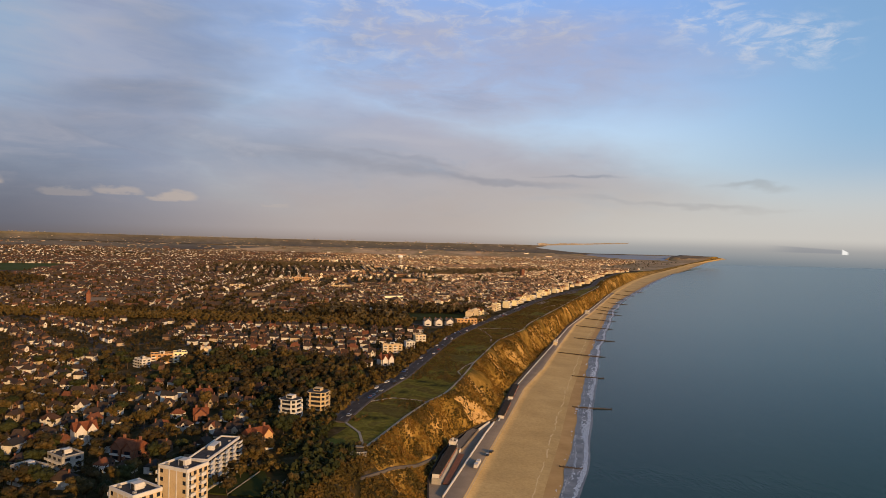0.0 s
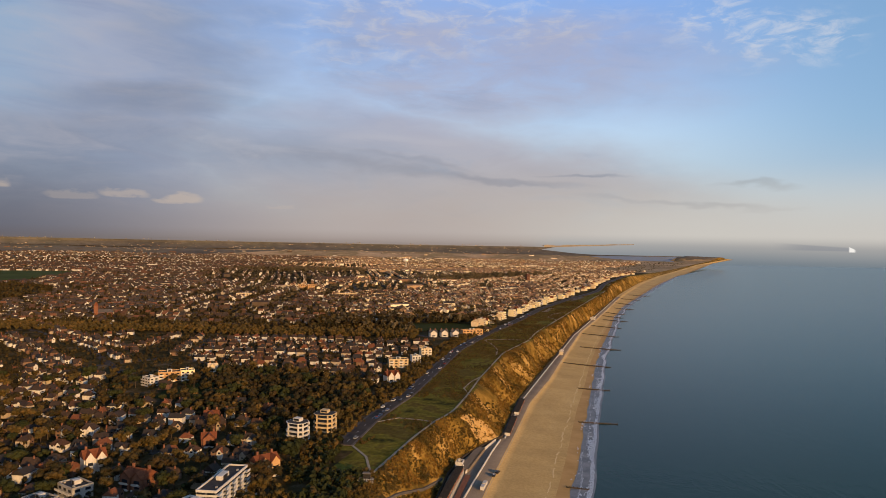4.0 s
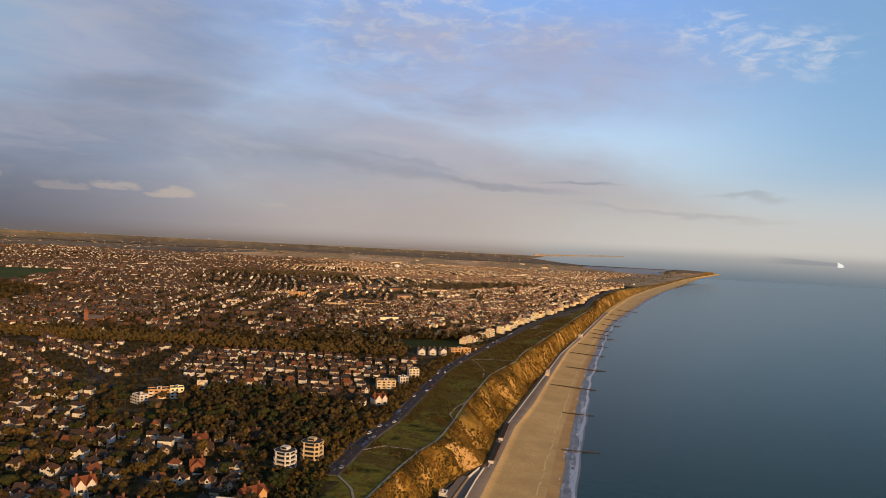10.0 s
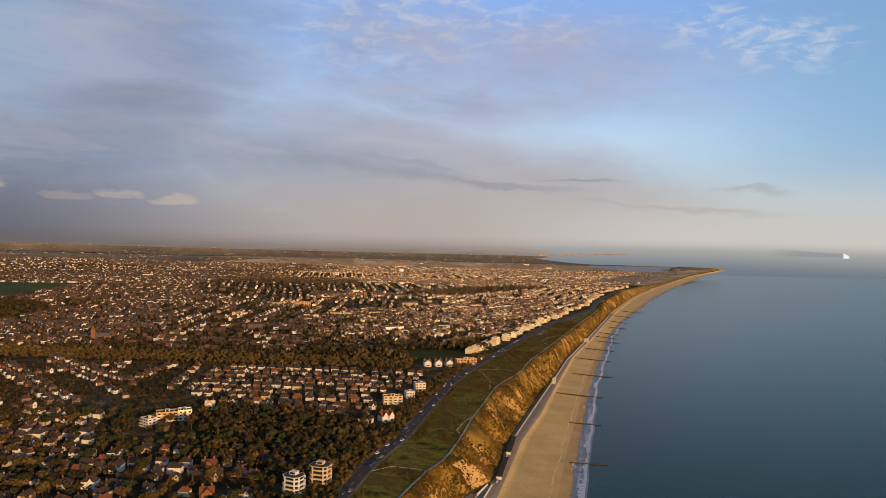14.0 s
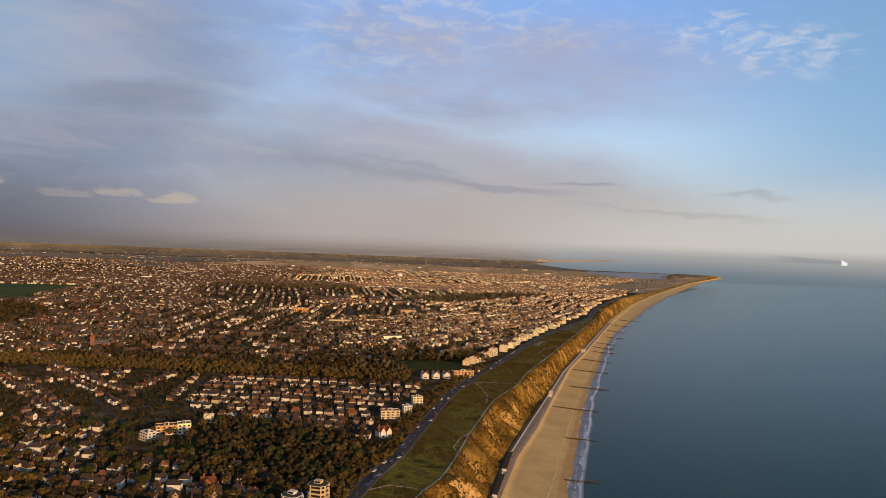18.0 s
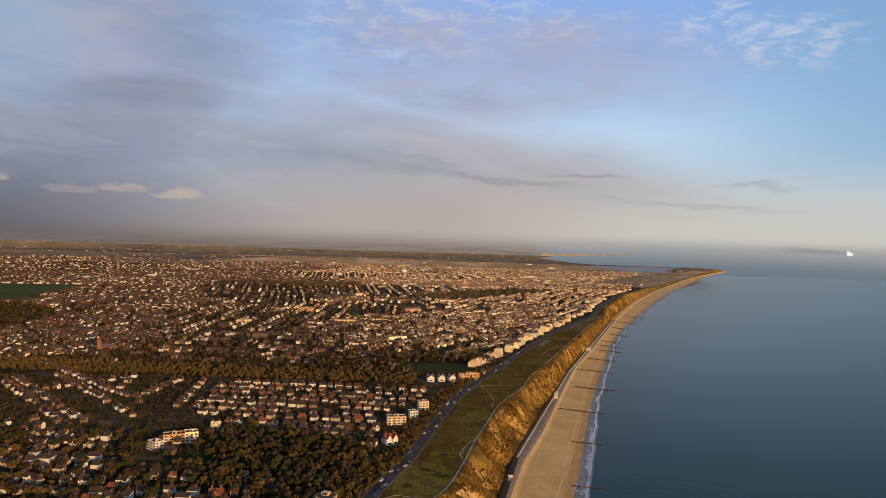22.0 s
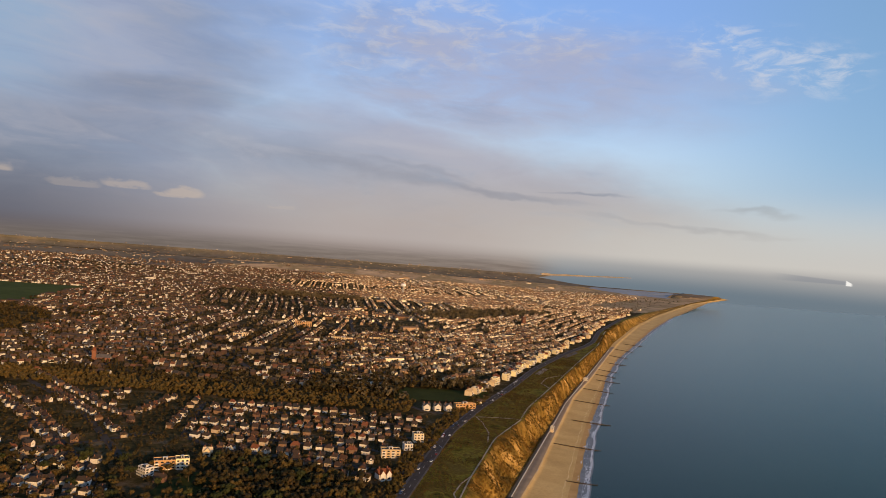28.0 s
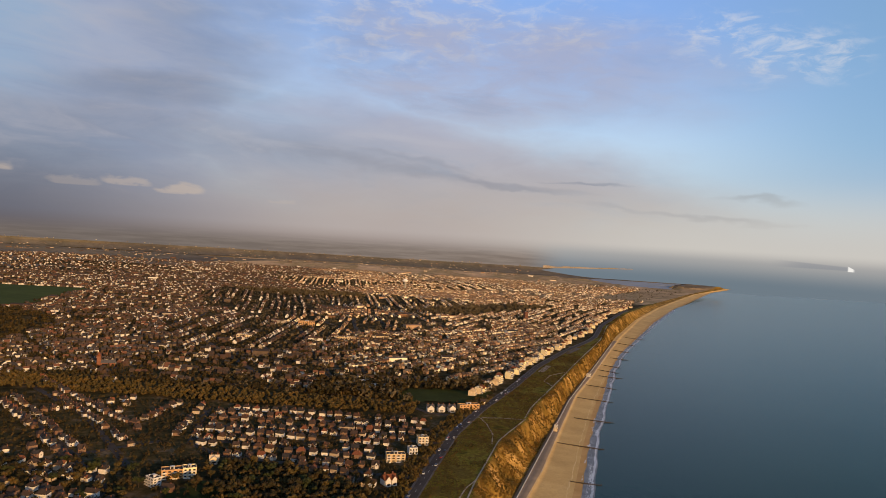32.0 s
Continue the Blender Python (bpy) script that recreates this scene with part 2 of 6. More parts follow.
def noise_of(t, scale, detail=4.0, rough=0.55, vec=None, dist=0.0):
    n = nd(t, "ShaderNodeTexNoise")
    n.inputs["Scale"].default_value, n.inputs["Detail"].default_value = scale, detail
    n.inputs["Roughness"].default_value, n.inputs["Distortion"].default_value = rough, dist
    if vec is None:
        vec = nd(t, "ShaderNodeNewGeometry").outputs["Position"]
    t.links.new(vec, n.inputs["Vector"])
    return n.outputs["Fac"]


def ramp_of(t, fac, stops, constant=False):
    r = nd(t, "ShaderNodeValToRGB")
    if constant:
        r.color_ramp.interpolation = "CONSTANT"
    e = r.color_ramp.elements
    while len(e) < len(stops):
        e.new(0.5)
    for k, (p, c) in zip(e, stops):
        k.position, k.color = p, (*c, 1)
    t.links.new(fac, r.inputs["Fac"])
    return r.outputs["Color"]


def mix_of(t, fac, a, b, mode="MIX"):
    n = nd(t, "ShaderNodeMix")
    n.data_type, n.blend_type = "RGBA", mode
    for s, v in ((n.inputs["Factor"], fac), (n.inputs["A"], a), (n.inputs["B"], b)):
        if isinstance(v, (int, float)):
            s.default_value = v
        elif isinstance(v, tuple):
            s.default_value = (*v, 1)
        else:
            t.links.new(v, s)
    return n.outputs["Result"]


def bump_of(t, b, height, strength, distance):
    n = nd(t, "ShaderNodeBump")
    n.inputs["Strength"].default_value, n.inputs["Distance"].default_value = strength, distance
    t.links.new(height, n.inputs["Height"])
    t.links.new(n.outputs["Normal"], b.inputs["Normal"])


def surface(name, stops, scale, rough=0.85, fine=8.0, fine_amount=0.35, bump=0.0, metal=0.0, vec_stretch=None):
    """A worn surface: a wide variation along the stops, and a fine grain over it."""
    m, t, b = material(name, rough, metal)
    vec = None
    if vec_stretch:
        mp = nd(t, "ShaderNodeMapping")
        mp.inputs["Scale"].default_value = vec_stretch
        t.links.new(nd(t, "ShaderNodeNewGeometry").outputs["Position"], mp.inputs["Vector"])
        vec = mp.outputs["Vector"]
    c = ramp_of(t, noise_of(t, scale, 5.0, 0.6, vec), stops)
    g = noise_of(t, scale * fine, 4.0, 0.65, vec)
    c = mix_of(t, fine_amount, c, ramp_of(t, g, [(0.3, (0.25, 0.25, 0.25)), (0.7, (1, 1, 1))]), "MULTIPLY")
    t.links.new(c, b.inputs["Base Color"])
    if bump:
        bump_of(t, b, g, 0.6, bump)
    return m


def varied(name, stops, rough=0.85, island=False, grain=0.6, constant=True, amount=0.4):
    """One colour a piece out of the stops, with weathering over it."""
    m, t, b = material(name, rough)
    rnd = nd(t, "ShaderNodeNewGeometry").outputs["Random Per Island"] if island else nd(t, "ShaderNodeObjectInfo").outputs["Random"]
    c = ramp_of(t, rnd, stops, constant)
    c = mix_of(t, amount, c, ramp_of(t, noise_of(t, grain, 4.0, 0.6), [(0.3, (0.4, 0.38, 0.36)), (0.65, (1, 1, 1))]), "MULTIPLY")
    t.links.new(c, b.inputs["Base Color"])
    return m


WALLS = [(0.0, (0.64, 0.62, 0.58)), (0.26, (0.40, 0.33, 0.25)), (0.42, (0.17, 0.10, 0.07)), (0.60, (0.68, 0.66, 0.62)), (0.80, (0.22, 0.14, 0.095)), (0.92, (0.48, 0.40, 0.30))]
ROOFS = [(0.0, (0.055, 0.040, 0.032)), (0.34, (0.080, 0.045, 0.030)), (0.46, (0.040, 0.037, 0.038)), (0.72, (0.066, 0.046, 0.037)), (0.92, (0.19, 0.075, 0.040))]
M_WALL = varied("painted_render_and_brick", WALLS)
# render and brick tones warmed to carry the golden haze over the town
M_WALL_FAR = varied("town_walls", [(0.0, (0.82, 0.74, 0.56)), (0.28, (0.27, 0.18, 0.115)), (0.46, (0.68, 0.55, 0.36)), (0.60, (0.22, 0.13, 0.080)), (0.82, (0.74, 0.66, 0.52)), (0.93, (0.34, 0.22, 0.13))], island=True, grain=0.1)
# darker brick mix: the cloud's shade on the left, put into wall colour
M_WALL_SHADED = varied("shade_darkened_suburb_walls", [(0.0, (0.66, 0.64, 0.60)), (0.20, (0.12, 0.088, 0.066)), (0.48, (0.42, 0.36, 0.28)), (0.56, (0.095, 0.062, 0.046)), (0.90, (0.60, 0.57, 0.52))], island=True, grain=0.1)
# far walls and roofs lightened: haze and sunlight go into their base colours
M_WALL_PLAIN = varied("haze_and_sun_toned_walls", [(0.0, (0.92, 0.84, 0.66)), (0.34, (0.38, 0.27, 0.18)), (0.50, (0.80, 0.66, 0.46)), (0.72, (0.44, 0.30, 0.19))], island=True, grain=0.1)
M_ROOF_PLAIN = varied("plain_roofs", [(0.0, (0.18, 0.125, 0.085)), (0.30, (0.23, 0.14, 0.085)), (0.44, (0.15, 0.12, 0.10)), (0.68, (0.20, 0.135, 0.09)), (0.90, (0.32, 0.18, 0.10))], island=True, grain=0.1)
# low-contrast wall colours that carry the haze themselves
M_WALL_HAZE = varied("haze_dulled_walls", [(0.0, (0.36, 0.31, 0.245)), (0.30, (0.22, 0.18, 0.14)), (0.62, (0.30, 0.25, 0.19)), (0.88, (0.54, 0.47, 0.38))], island=True, grain=0.1)
M_ROOF = varied("clay_tile_roof", ROOFS, grain=1.2, amount=0.55)
M_ROOF_FAR = varied("town_roofs", [(0.0, (0.065, 0.048, 0.038)), (0.30, (0.10, 0.056, 0.038)), (0.44, (0.050, 0.045, 0.044)), (0.68, (0.076, 0.054, 0.043)), (0.88, (0.18, 0.085, 0.050))], island=True, grain=0.1)
M_BRICK = surface("red_brick_and_lit_paving", [(0.3, (0.19, 0.08, 0.05)), (0.7, (0.27, 0.125, 0.075))], 0.5, fine=12)
M_REDTILE = surface("red_clay_tiles", [(0.3, (0.16, 0.055, 0.028)), (0.7, (0.27, 0.095, 0.045))], 0.7, fine=7, fine_amount=0.6)
M_SLATE = surface("grey_slate", [(0.3, (0.07, 0.068, 0.075)), (0.7, (0.13, 0.12, 0.12))], 0.7, fine=7)
M_FELT = surface("dark_roof_felt", [(0.3, (0.035, 0.035, 0.038)), (0.7, (0.075, 0.072, 0.07))], 0.4, fine=5)
M_WHITE = surface("white_painted_render", [(0.3, (0.50, 0.485, 0.46)), (0.7, (0.66, 0.645, 0.62))], 0.3, fine=6, fine_amount=0.2)
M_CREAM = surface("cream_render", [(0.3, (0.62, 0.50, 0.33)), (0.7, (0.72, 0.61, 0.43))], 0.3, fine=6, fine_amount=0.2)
M_YELLOW = surface("buff_brick_and_lit_roof", [(0.3, (0.52, 0.40, 0.24)), (0.7, (0.62, 0.49, 0.31))], 0.4, fine=9, fine_amount=0.3)
# on the seafront, warm sunlight is put into this cream as yellow
M_SUNNY = surface("sunlit_cream_render", [(0.3, (0.82, 0.70, 0.40)), (0.7, (0.88, 0.78, 0.50))], 0.3, fine=6, fine_amount=0.15)
M_ORANGE = surface("orange_brick", [(0.3, (0.48, 0.29, 0.14)), (0.7, (0.57, 0.36, 0.18))], 0.4, fine=9, fine_amount=0.3)
M_CONC = surface("weathered_concrete", [(0.3, (0.30, 0.285, 0.26)), (0.7, (0.44, 0.42, 0.38))], 0.3, fine=9)
M_TIMBER = surface("wet_timber_and_toe_shadow", [(0.3, (0.035, 0.028, 0.022)), (0.7, (0.09, 0.07, 0.05))], 0.8, fine=8, bump=0.03)
M_BARK = surface("bark", [(0.3, (0.05, 0.036, 0.025)), (0.7, (0.11, 0.08, 0.055))], 1.0, fine=6, bump=0.02)
# distance haze is mixed into this sand colour
M_CHALK = surface("pale_hazy_sand_cliff", [(0.35, (0.30, 0.26, 0.21)), (0.65, (0.42, 0.355, 0.285))], 0.004, fine=6)
# white raised until the tank's colour itself carries the sun's glare
M_TANK = surface("sun_glare_white_paint", [(0.3, (0.84, 0.83, 0.81)), (0.7, (0.90, 0.89, 0.88))], 0.05, fine=6, fine_amount=0.1)
M_RIDGE = surface("pale_dry_sand", [(0.3, (0.62, 0.47, 0.24)), (0.7, (0.72, 0.56, 0.31))], 0.3, fine=6, fine_amount=0.3)
M_PAVE = surface("grey_footway", [(0.3, (0.085, 0.075, 0.072)), (0.7, (0.14, 0.125, 0.115))], 0.08, fine=20)
M_ASPHALT = surface("asphalt", [(0.35, (0.044, 0.037, 0.034)), (0.65, (0.070, 0.058, 0.050))], 0.12, fine=20, fine_amount=0.3)
M_KERB = surface("pale_paving", [(0.3, (0.20, 0.175, 0.14)), (0.7, (0.29, 0.255, 0.205))], 0.25, fine=10)
M_PROM = surface("grey_promenade", [(0.3, (0.20, 0.165, 0.125)), (0.7, (0.28, 0.23, 0.175))], 0.08, fine=20)
M_PATH = surface("worn_gravel_path", [(0.3, (0.24, 0.21, 0.16)), (0.7, (0.38, 0.335, 0.26))], 0.3, fine=8)
M_SANDY = surface("bare_sandstone", [(0.3, (0.42, 0.25, 0.085)), (0.7, (0.62, 0.42, 0.17))], 0.22, fine=5, bump=0.6)
M_DARK = surface("dark_paint", [(0.3, (0.02, 0.02, 0.022)), (0.7, (0.045, 0.043, 0.042))], 0.8, fine=4, rough=0.6)

m, t, b = material("window_glass", 0.08)
b.inputs["Base Color"].default_value = (0.018, 0.022, 0.03, 1)
b.inputs["Specular IOR Level"].default_value = 0.6
M_GLASS = m

m, t, b = material("car_paint", 0.3)
c = ramp_of(t, nd(t, "ShaderNodeObjectInfo").outputs["Random"], [(0.0, (0.62, 0.62, 0.62)), (0.25, (0.03, 0.03, 0.035)), (0.45, (0.25, 0.26, 0.28)), (0.62, (0.28, 0.03, 0.025)), (0.75, (0.03, 0.07, 0.20)), (0.88, (0.70, 0.70, 0.69))], True)
c = mix_of(t, 0.25, c, ramp_of(t, noise_of(t, 1.5), [(0.3, (0.5, 0.48, 0.45)), (0.7, (1, 1, 1))]), "MULTIPLY")
t.links.new(c, b.inputs["Base Color"])
M_CAR = m
M_RUBBER = surface("tyre_rubber", [(0.3, (0.015, 0.015, 0.015)), (0.7, (0.03, 0.03, 0.03))], 3.0)


def foliage(name, stops, island=True):
    m, t, b = material(name, 0.75)
    g = nd(t, "ShaderNodeNewGeometry")
    c = ramp_of(t, noise_of(t, 0.075, 5.0, 0.7), stops)
    c = mix_of(t, 0.38, c, ramp_of(t, g.outputs["Random Per Island"], [(0.0, (0.45, 0.42, 0.40)), (1.0, (1.0, 1.0, 1.0))]), "MULTIPLY")
    t.links.new(c, b.inputs["Base Color"])
    b.inputs["Specular IOR Level"].default_value = 0.1
    return m


M_LEAF = foliage("winter_foliage", [(0.30, (0.021, 0.017, 0.009)), (0.42, (0.039, 0.028, 0.013)), (0.50, (0.026, 0.025, 0.010)), (0.58, (0.066, 0.042, 0.016)), (0.70, (0.032, 0.029, 0.011))])
M_GOLD = foliage("golden_winter_crowns", [(0.30, (0.044, 0.034, 0.012)), (0.43, (0.095, 0.064, 0.021)), (0.52, (0.062, 0.050, 0.016)), (0.60, (0.150, 0.092, 0.028)), (0.72, (0.068, 0.054, 0.016))])
M_BELT = foliage("golden_brown_crowns", [(0.30, (0.034, 0.026, 0.010)), (0.43, (0.066, 0.046, 0.017)), (0.52, (0.042, 0.036, 0.013)), (0.60, (0.110, 0.069, 0.023)), (0.72, (0.045, 0.038, 0.013))])
# crowns lightened: aerial haze is mixed into the leaf colour
M_HAZELEAF = foliage("haze_paled_winter_woods", [(0.30, (0.092, 0.076, 0.044)), (0.50, (0.13, 0.102, 0.058)), (0.70, (0.105, 0.092, 0.050))])
M_SCRUB = foliage("green_scrub", [(0.30, (0.040, 0.034, 0.010)), (0.45, (0.078, 0.058, 0.016)), (0.58, (0.125, 0.078, 0.022)), (0.70, (0.066, 0.056, 0.014))])
M_PINE = foliage("dark_pine", [(0.35, (0.020, 0.026, 0.010)), (0.65, (0.045, 0.050, 0.016))])
M_GORSE = foliage("cliff_scrub", [(0.32, (0.066, 0.048, 0.012)), (0.46, (0.145, 0.088, 0.019)), (0.58, (0.22, 0.122, 0.025)), (0.72, (0.080, 0.062, 0.014))])

# ground surfaces
m, t, b = material("town_ground", 0.95)
c = ramp_of(t, noise_of(t, 0.05, 6.0, 0.7), [(0.36, (0.018, 0.016, 0.009)), (0.47, (0.038, 0.035, 0.016)), (0.55, (0.062, 0.048, 0.024)), (0.64, (0.10, 0.082, 0.060))])
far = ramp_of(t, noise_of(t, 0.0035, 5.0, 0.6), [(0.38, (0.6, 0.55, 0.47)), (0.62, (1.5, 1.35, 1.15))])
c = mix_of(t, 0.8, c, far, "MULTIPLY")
t.links.new(c, b.inputs["Base Color"])
M_TOWN = m
M_GRASS = surface("clifftop_grass", [(0.30, (0.034, 0.036, 0.009)), (0.40, (0.130, 0.116, 0.019)), (0.50, (0.200, 0.170, 0.028)), (0.58, (0.120, 0.086, 0.021)), (0.70, (0.150, 0.122, 0.027))], 0.045, fine=9, fine_amount=0.7, bump=0.9)
M_LAWN = surface("mown_grass", [(0.35, (0.030, 0.037, 0.011)), (0.65, (0.046, 0.054, 0.015))], 0.02, fine=12, fine_amount=0.3)
M_FIELD = surface("bright_sports_turf", [(0.35, (0.060, 0.078, 0.022)), (0.65, (0.080, 0.098, 0.028))], 0.004, fine=12, fine_amount=0.3)
M_CLIFF = surface("cliff_slope", [(0.30, (0.095, 0.068, 0.016)), (0.43, (0.20, 0.124, 0.026)), (0.55, (0.32, 0.192, 0.042)), (0.66, (0.56, 0.36, 0.12))], 0.035, fine=7, fine_amount=0.6, bump=1.2)
# base colour lightened to put distance haze into the far ground
M_HEATH = surface("haze_paled_fields_and_heath", [(0.34, (0.22, 0.17, 0.105)), (0.44, (0.40, 0.295, 0.18)), (0.50, (0.30, 0.235, 0.13)), (0.56, (0.44, 0.325, 0.20)), (0.66, (0.54, 0.40, 0.255))], 0.0030, fine=9, fine_amount=0.5)
for one in (M_FIELD, M_GRASS, M_LAWN, M_CLIFF, M_HEATH, M_TOWN):
    one.node_tree.nodes["Principled BSDF"].inputs["Specular IOR Level"].default_value = 0.02
# haze mixed into the plain's colour, kept dull for the shaded left
M_DISTANT = surface("haze_toned_brown_grey_plain", [(0.36, (0.10, 0.092, 0.079)), (0.46, (0.15, 0.133, 0.108)), (0.54, (0.12, 0.111, 0.086)), (0.64, (0.18, 0.155, 0.122))], 0.0022, fine=9, fine_amount=0.4)

m, t, b = material("beach_sand", 0.95)
c = ramp_of(t, noise_of(t, 0.02, 6.0, 0.65), [(0.32, (0.43, 0.30, 0.125)), (0.55, (0.53, 0.375, 0.16)), (0.72, (0.61, 0.44, 0.20))])
g = noise_of(t, 0.5, 5.0, 0.7)
c = mix_of(t, 0.35, c, ramp_of(t, g, [(0.35, (0.5, 0.48, 0.45)), (0.6, (1, 1, 1))]), "MULTIPLY")
t.links.new(c, b.inputs["Base Color"])
bump_of(t, b, g, 0.5, 0.5)
M_SAND = m
m, t, b = material("wet_sand", 0.85)
c = ramp_of(t, noise_of(t, 0.05, 5.0, 0.6), [(0.35, (0.36, 0.225, 0.085)), (0.65, (0.46, 0.30, 0.125))])
t.links.new(c, b.inputs["Base Color"])
M_WET = m

m, t, b = material("sea_water", 0.22)
c = ramp_of(t, noise_of(t, 0.0025, 4.0, 0.55), [(0.35, (0.011, 0.038, 0.026)), (0.65, (0.016, 0.048, 0.033))])
t.links.new(c, b.inputs["Base Color"])
b.inputs["IOR"].default_value = 1.33
b.inputs["Specular IOR Level"].default_value = 0.100
mp = nd(t, "ShaderNodeMapping")
mp.inputs["Rotation"].default_value = (0, 0, radians(-16))
mp.inputs["Scale"].default_value = (1.0, 0.35, 1.0)
t.links.new(nd(t, "ShaderNodeNewGeometry").outputs["Position"], mp.inputs["Vector"])
bump_of(t, b, noise_of(t, 0.16, 5.0, 0.62, mp.outputs["Vector"]), 0.17, 1.4)
M_SEA = m
M_WASH = surface("pale_wash_over_sand", [(0.35, (0.13, 0.15, 0.175)), (0.65, (0.26, 0.28, 0.30))], 0.09, fine=6, fine_amount=0.3, rough=0.5)
# pale base stands in for the sky reflection the bent sheet lacks
m, t, b = material("sky_toned_harbour_water", 0.5)
c = ramp_of(t, noise_of(t, 0.004, 4.0, 0.55), [(0.35, (0.19, 0.22, 0.26)), (0.65, (0.24, 0.27, 0.31))])
t.links.new(c, b.inputs["Base Color"])
M_HARBOUR = m
M_HEADLAND = surface("dull_headland_heath", [(0.35, (0.13, 0.108, 0.078)), (0.65, (0.19, 0.152, 0.105))], 0.008, fine=6)
m, t, b = material("sea_foam", 0.7)
c = ramp_of(t, noise_of(t, 0.6, 4.0, 0.6), [(0.3, (0.55, 0.57, 0.60)), (0.6, (0.80, 0.81, 0.82))])
t.links.new(c, b.inputs["Base Color"])
M_FOAM = m


# ---- plan of the coast ----
def line(points):
    ys, xs = [p[1] for p in points], [p[0] for p in points]
    return lambda y: float(np.interp(y, ys, xs))


SHORE = line([(-60, -150), (5, 150), (40, 280), (64, 380), (85, 462), (110, 570), (138, 686), (171, 825), (212, 980), (258, 1140), (310, 1333), (388, 1573), (490, 1834), (681, 2325), (941, 2944), (1269, 3662), (1673, 4547), (2120, 5342), (2080, 5420), (2155, 5820), (1330, 5900), (1200, 6050), (1100, 6500), (974, 7686), (1199, 8546), (1869, 10007), (3131, 12546)])
PROM = line([(-130, -150), (-48, 100), (-10, 270), (11, 359), (28, 435), (46, 512), (68, 610), (97, 705), (142, 875), (198, 1082), (258, 1255), (372, 1608), (455, 1856), (626, 2330)])
TOE = line([(-145, -150), (-62, 100), (-22, 270), (-7, 340), (-8, 374), (-1, 422), (9, 455), (24, 482), (36, 500), (58, 610), (90, 724), (132, 872), (178, 1037), (243, 1236), (359, 1595), (440, 1846), (616, 2325), (838, 2856), (1045, 3304), (1432, 4136), (1850, 4896), (2070, 5300)])
TOP = line([(-175, -150), (-95, 100), (-58, 270), (-37, 340), (-19, 408), (-9, 441), (4, 471), (13, 511), (26, 581), (56, 715), (92, 806), (108, 871), (154, 1006), (233, 1246), (340, 1560), (418, 1846), (568, 2254), (625, 2400), (675, 2532), (812, 2876), (985, 3250), (1400, 4100), (1800, 4880), (2020, 5290)])
ROAD = line([(-66, 300), (-58, 395), (-49, 450), (-41, 483), (-30, 520), (-11, 628), (7, 725), (41, 841), (89, 975), (149, 1166), (223, 1353), (303, 1525), (400, 1780), (545, 2120), (690, 2420), (850, 2750)])
FRONT = line([(44, 910), (97, 1062), (170, 1261), (273, 1512), (358, 1701), (532, 2142), (690, 2481), (885, 2800)])
PLATEAU = line([(30, -200), (30, 2300), (20, 2600), (11, 3000), (7, 3600), (6, 4700), (13, 5050), (13, 5260), (5, 5380), (3, 5900), (3, 6600), (5, 9000), (8, 13000)])
HARBOUR = [(1000, 5420), (1075, 4960), (1290, 4640), (1450, 4560), (1560, 4960), (1720, 5290), (1880, 5480), (2090, 5560), (2100, 5760), (1838, 5775), (1423, 5800), (1380, 5860), (1230, 5880)]
HEAD = [(1545, 4870), (1690, 4790), (1860, 5000), (2060, 5330), (2090, 5440), (1900, 5450), (1740, 5290), (1610, 5070)]


SLOPE = [(-37, 316), (-28, 336), (-20, 358), (-12, 384), (-5, 408)]
SLOPE_X = line(SLOPE)


FRONT_RAW = FRONT


def FRONT(y):
    return min(FRONT_RAW(y), TOP(y) - 34)


ROAD_RAW = ROAD


def ROAD(y):
    return min(ROAD_RAW(y), TOP(y) - 18)


def inside(poly, x, y):
    odd, j = False, len(poly) - 1
    for i in range(len(poly)):
        (xi, yi), (xj, yj) = poly[i], poly[j]
        if (yi > y) != (yj > y) and x < (xj - xi) * (y - yi) / (yj - yi) + xi:
            odd = not odd
        j = i
    return odd


def wob(x, y, s, k=0.0):
    return noise.noise(Vector((x * s, y * s, k)))


def far_bend(x, y, z):
    """Beyond 3.5 km the land and sea close up into a shallow rising bowl that ends at 4.9 km, inside the camera's far
    clip, shaped to look level from its mean height.
    """
    d = math.hypot(x, y)
    if d <= 3150:
        return x, y, z
    e = 3150 + 1220 * (1 - math.exp(-(d - 3150) / 1220))
    k = e / d
    return x * k, y * k, 185 + (z - 185) * k


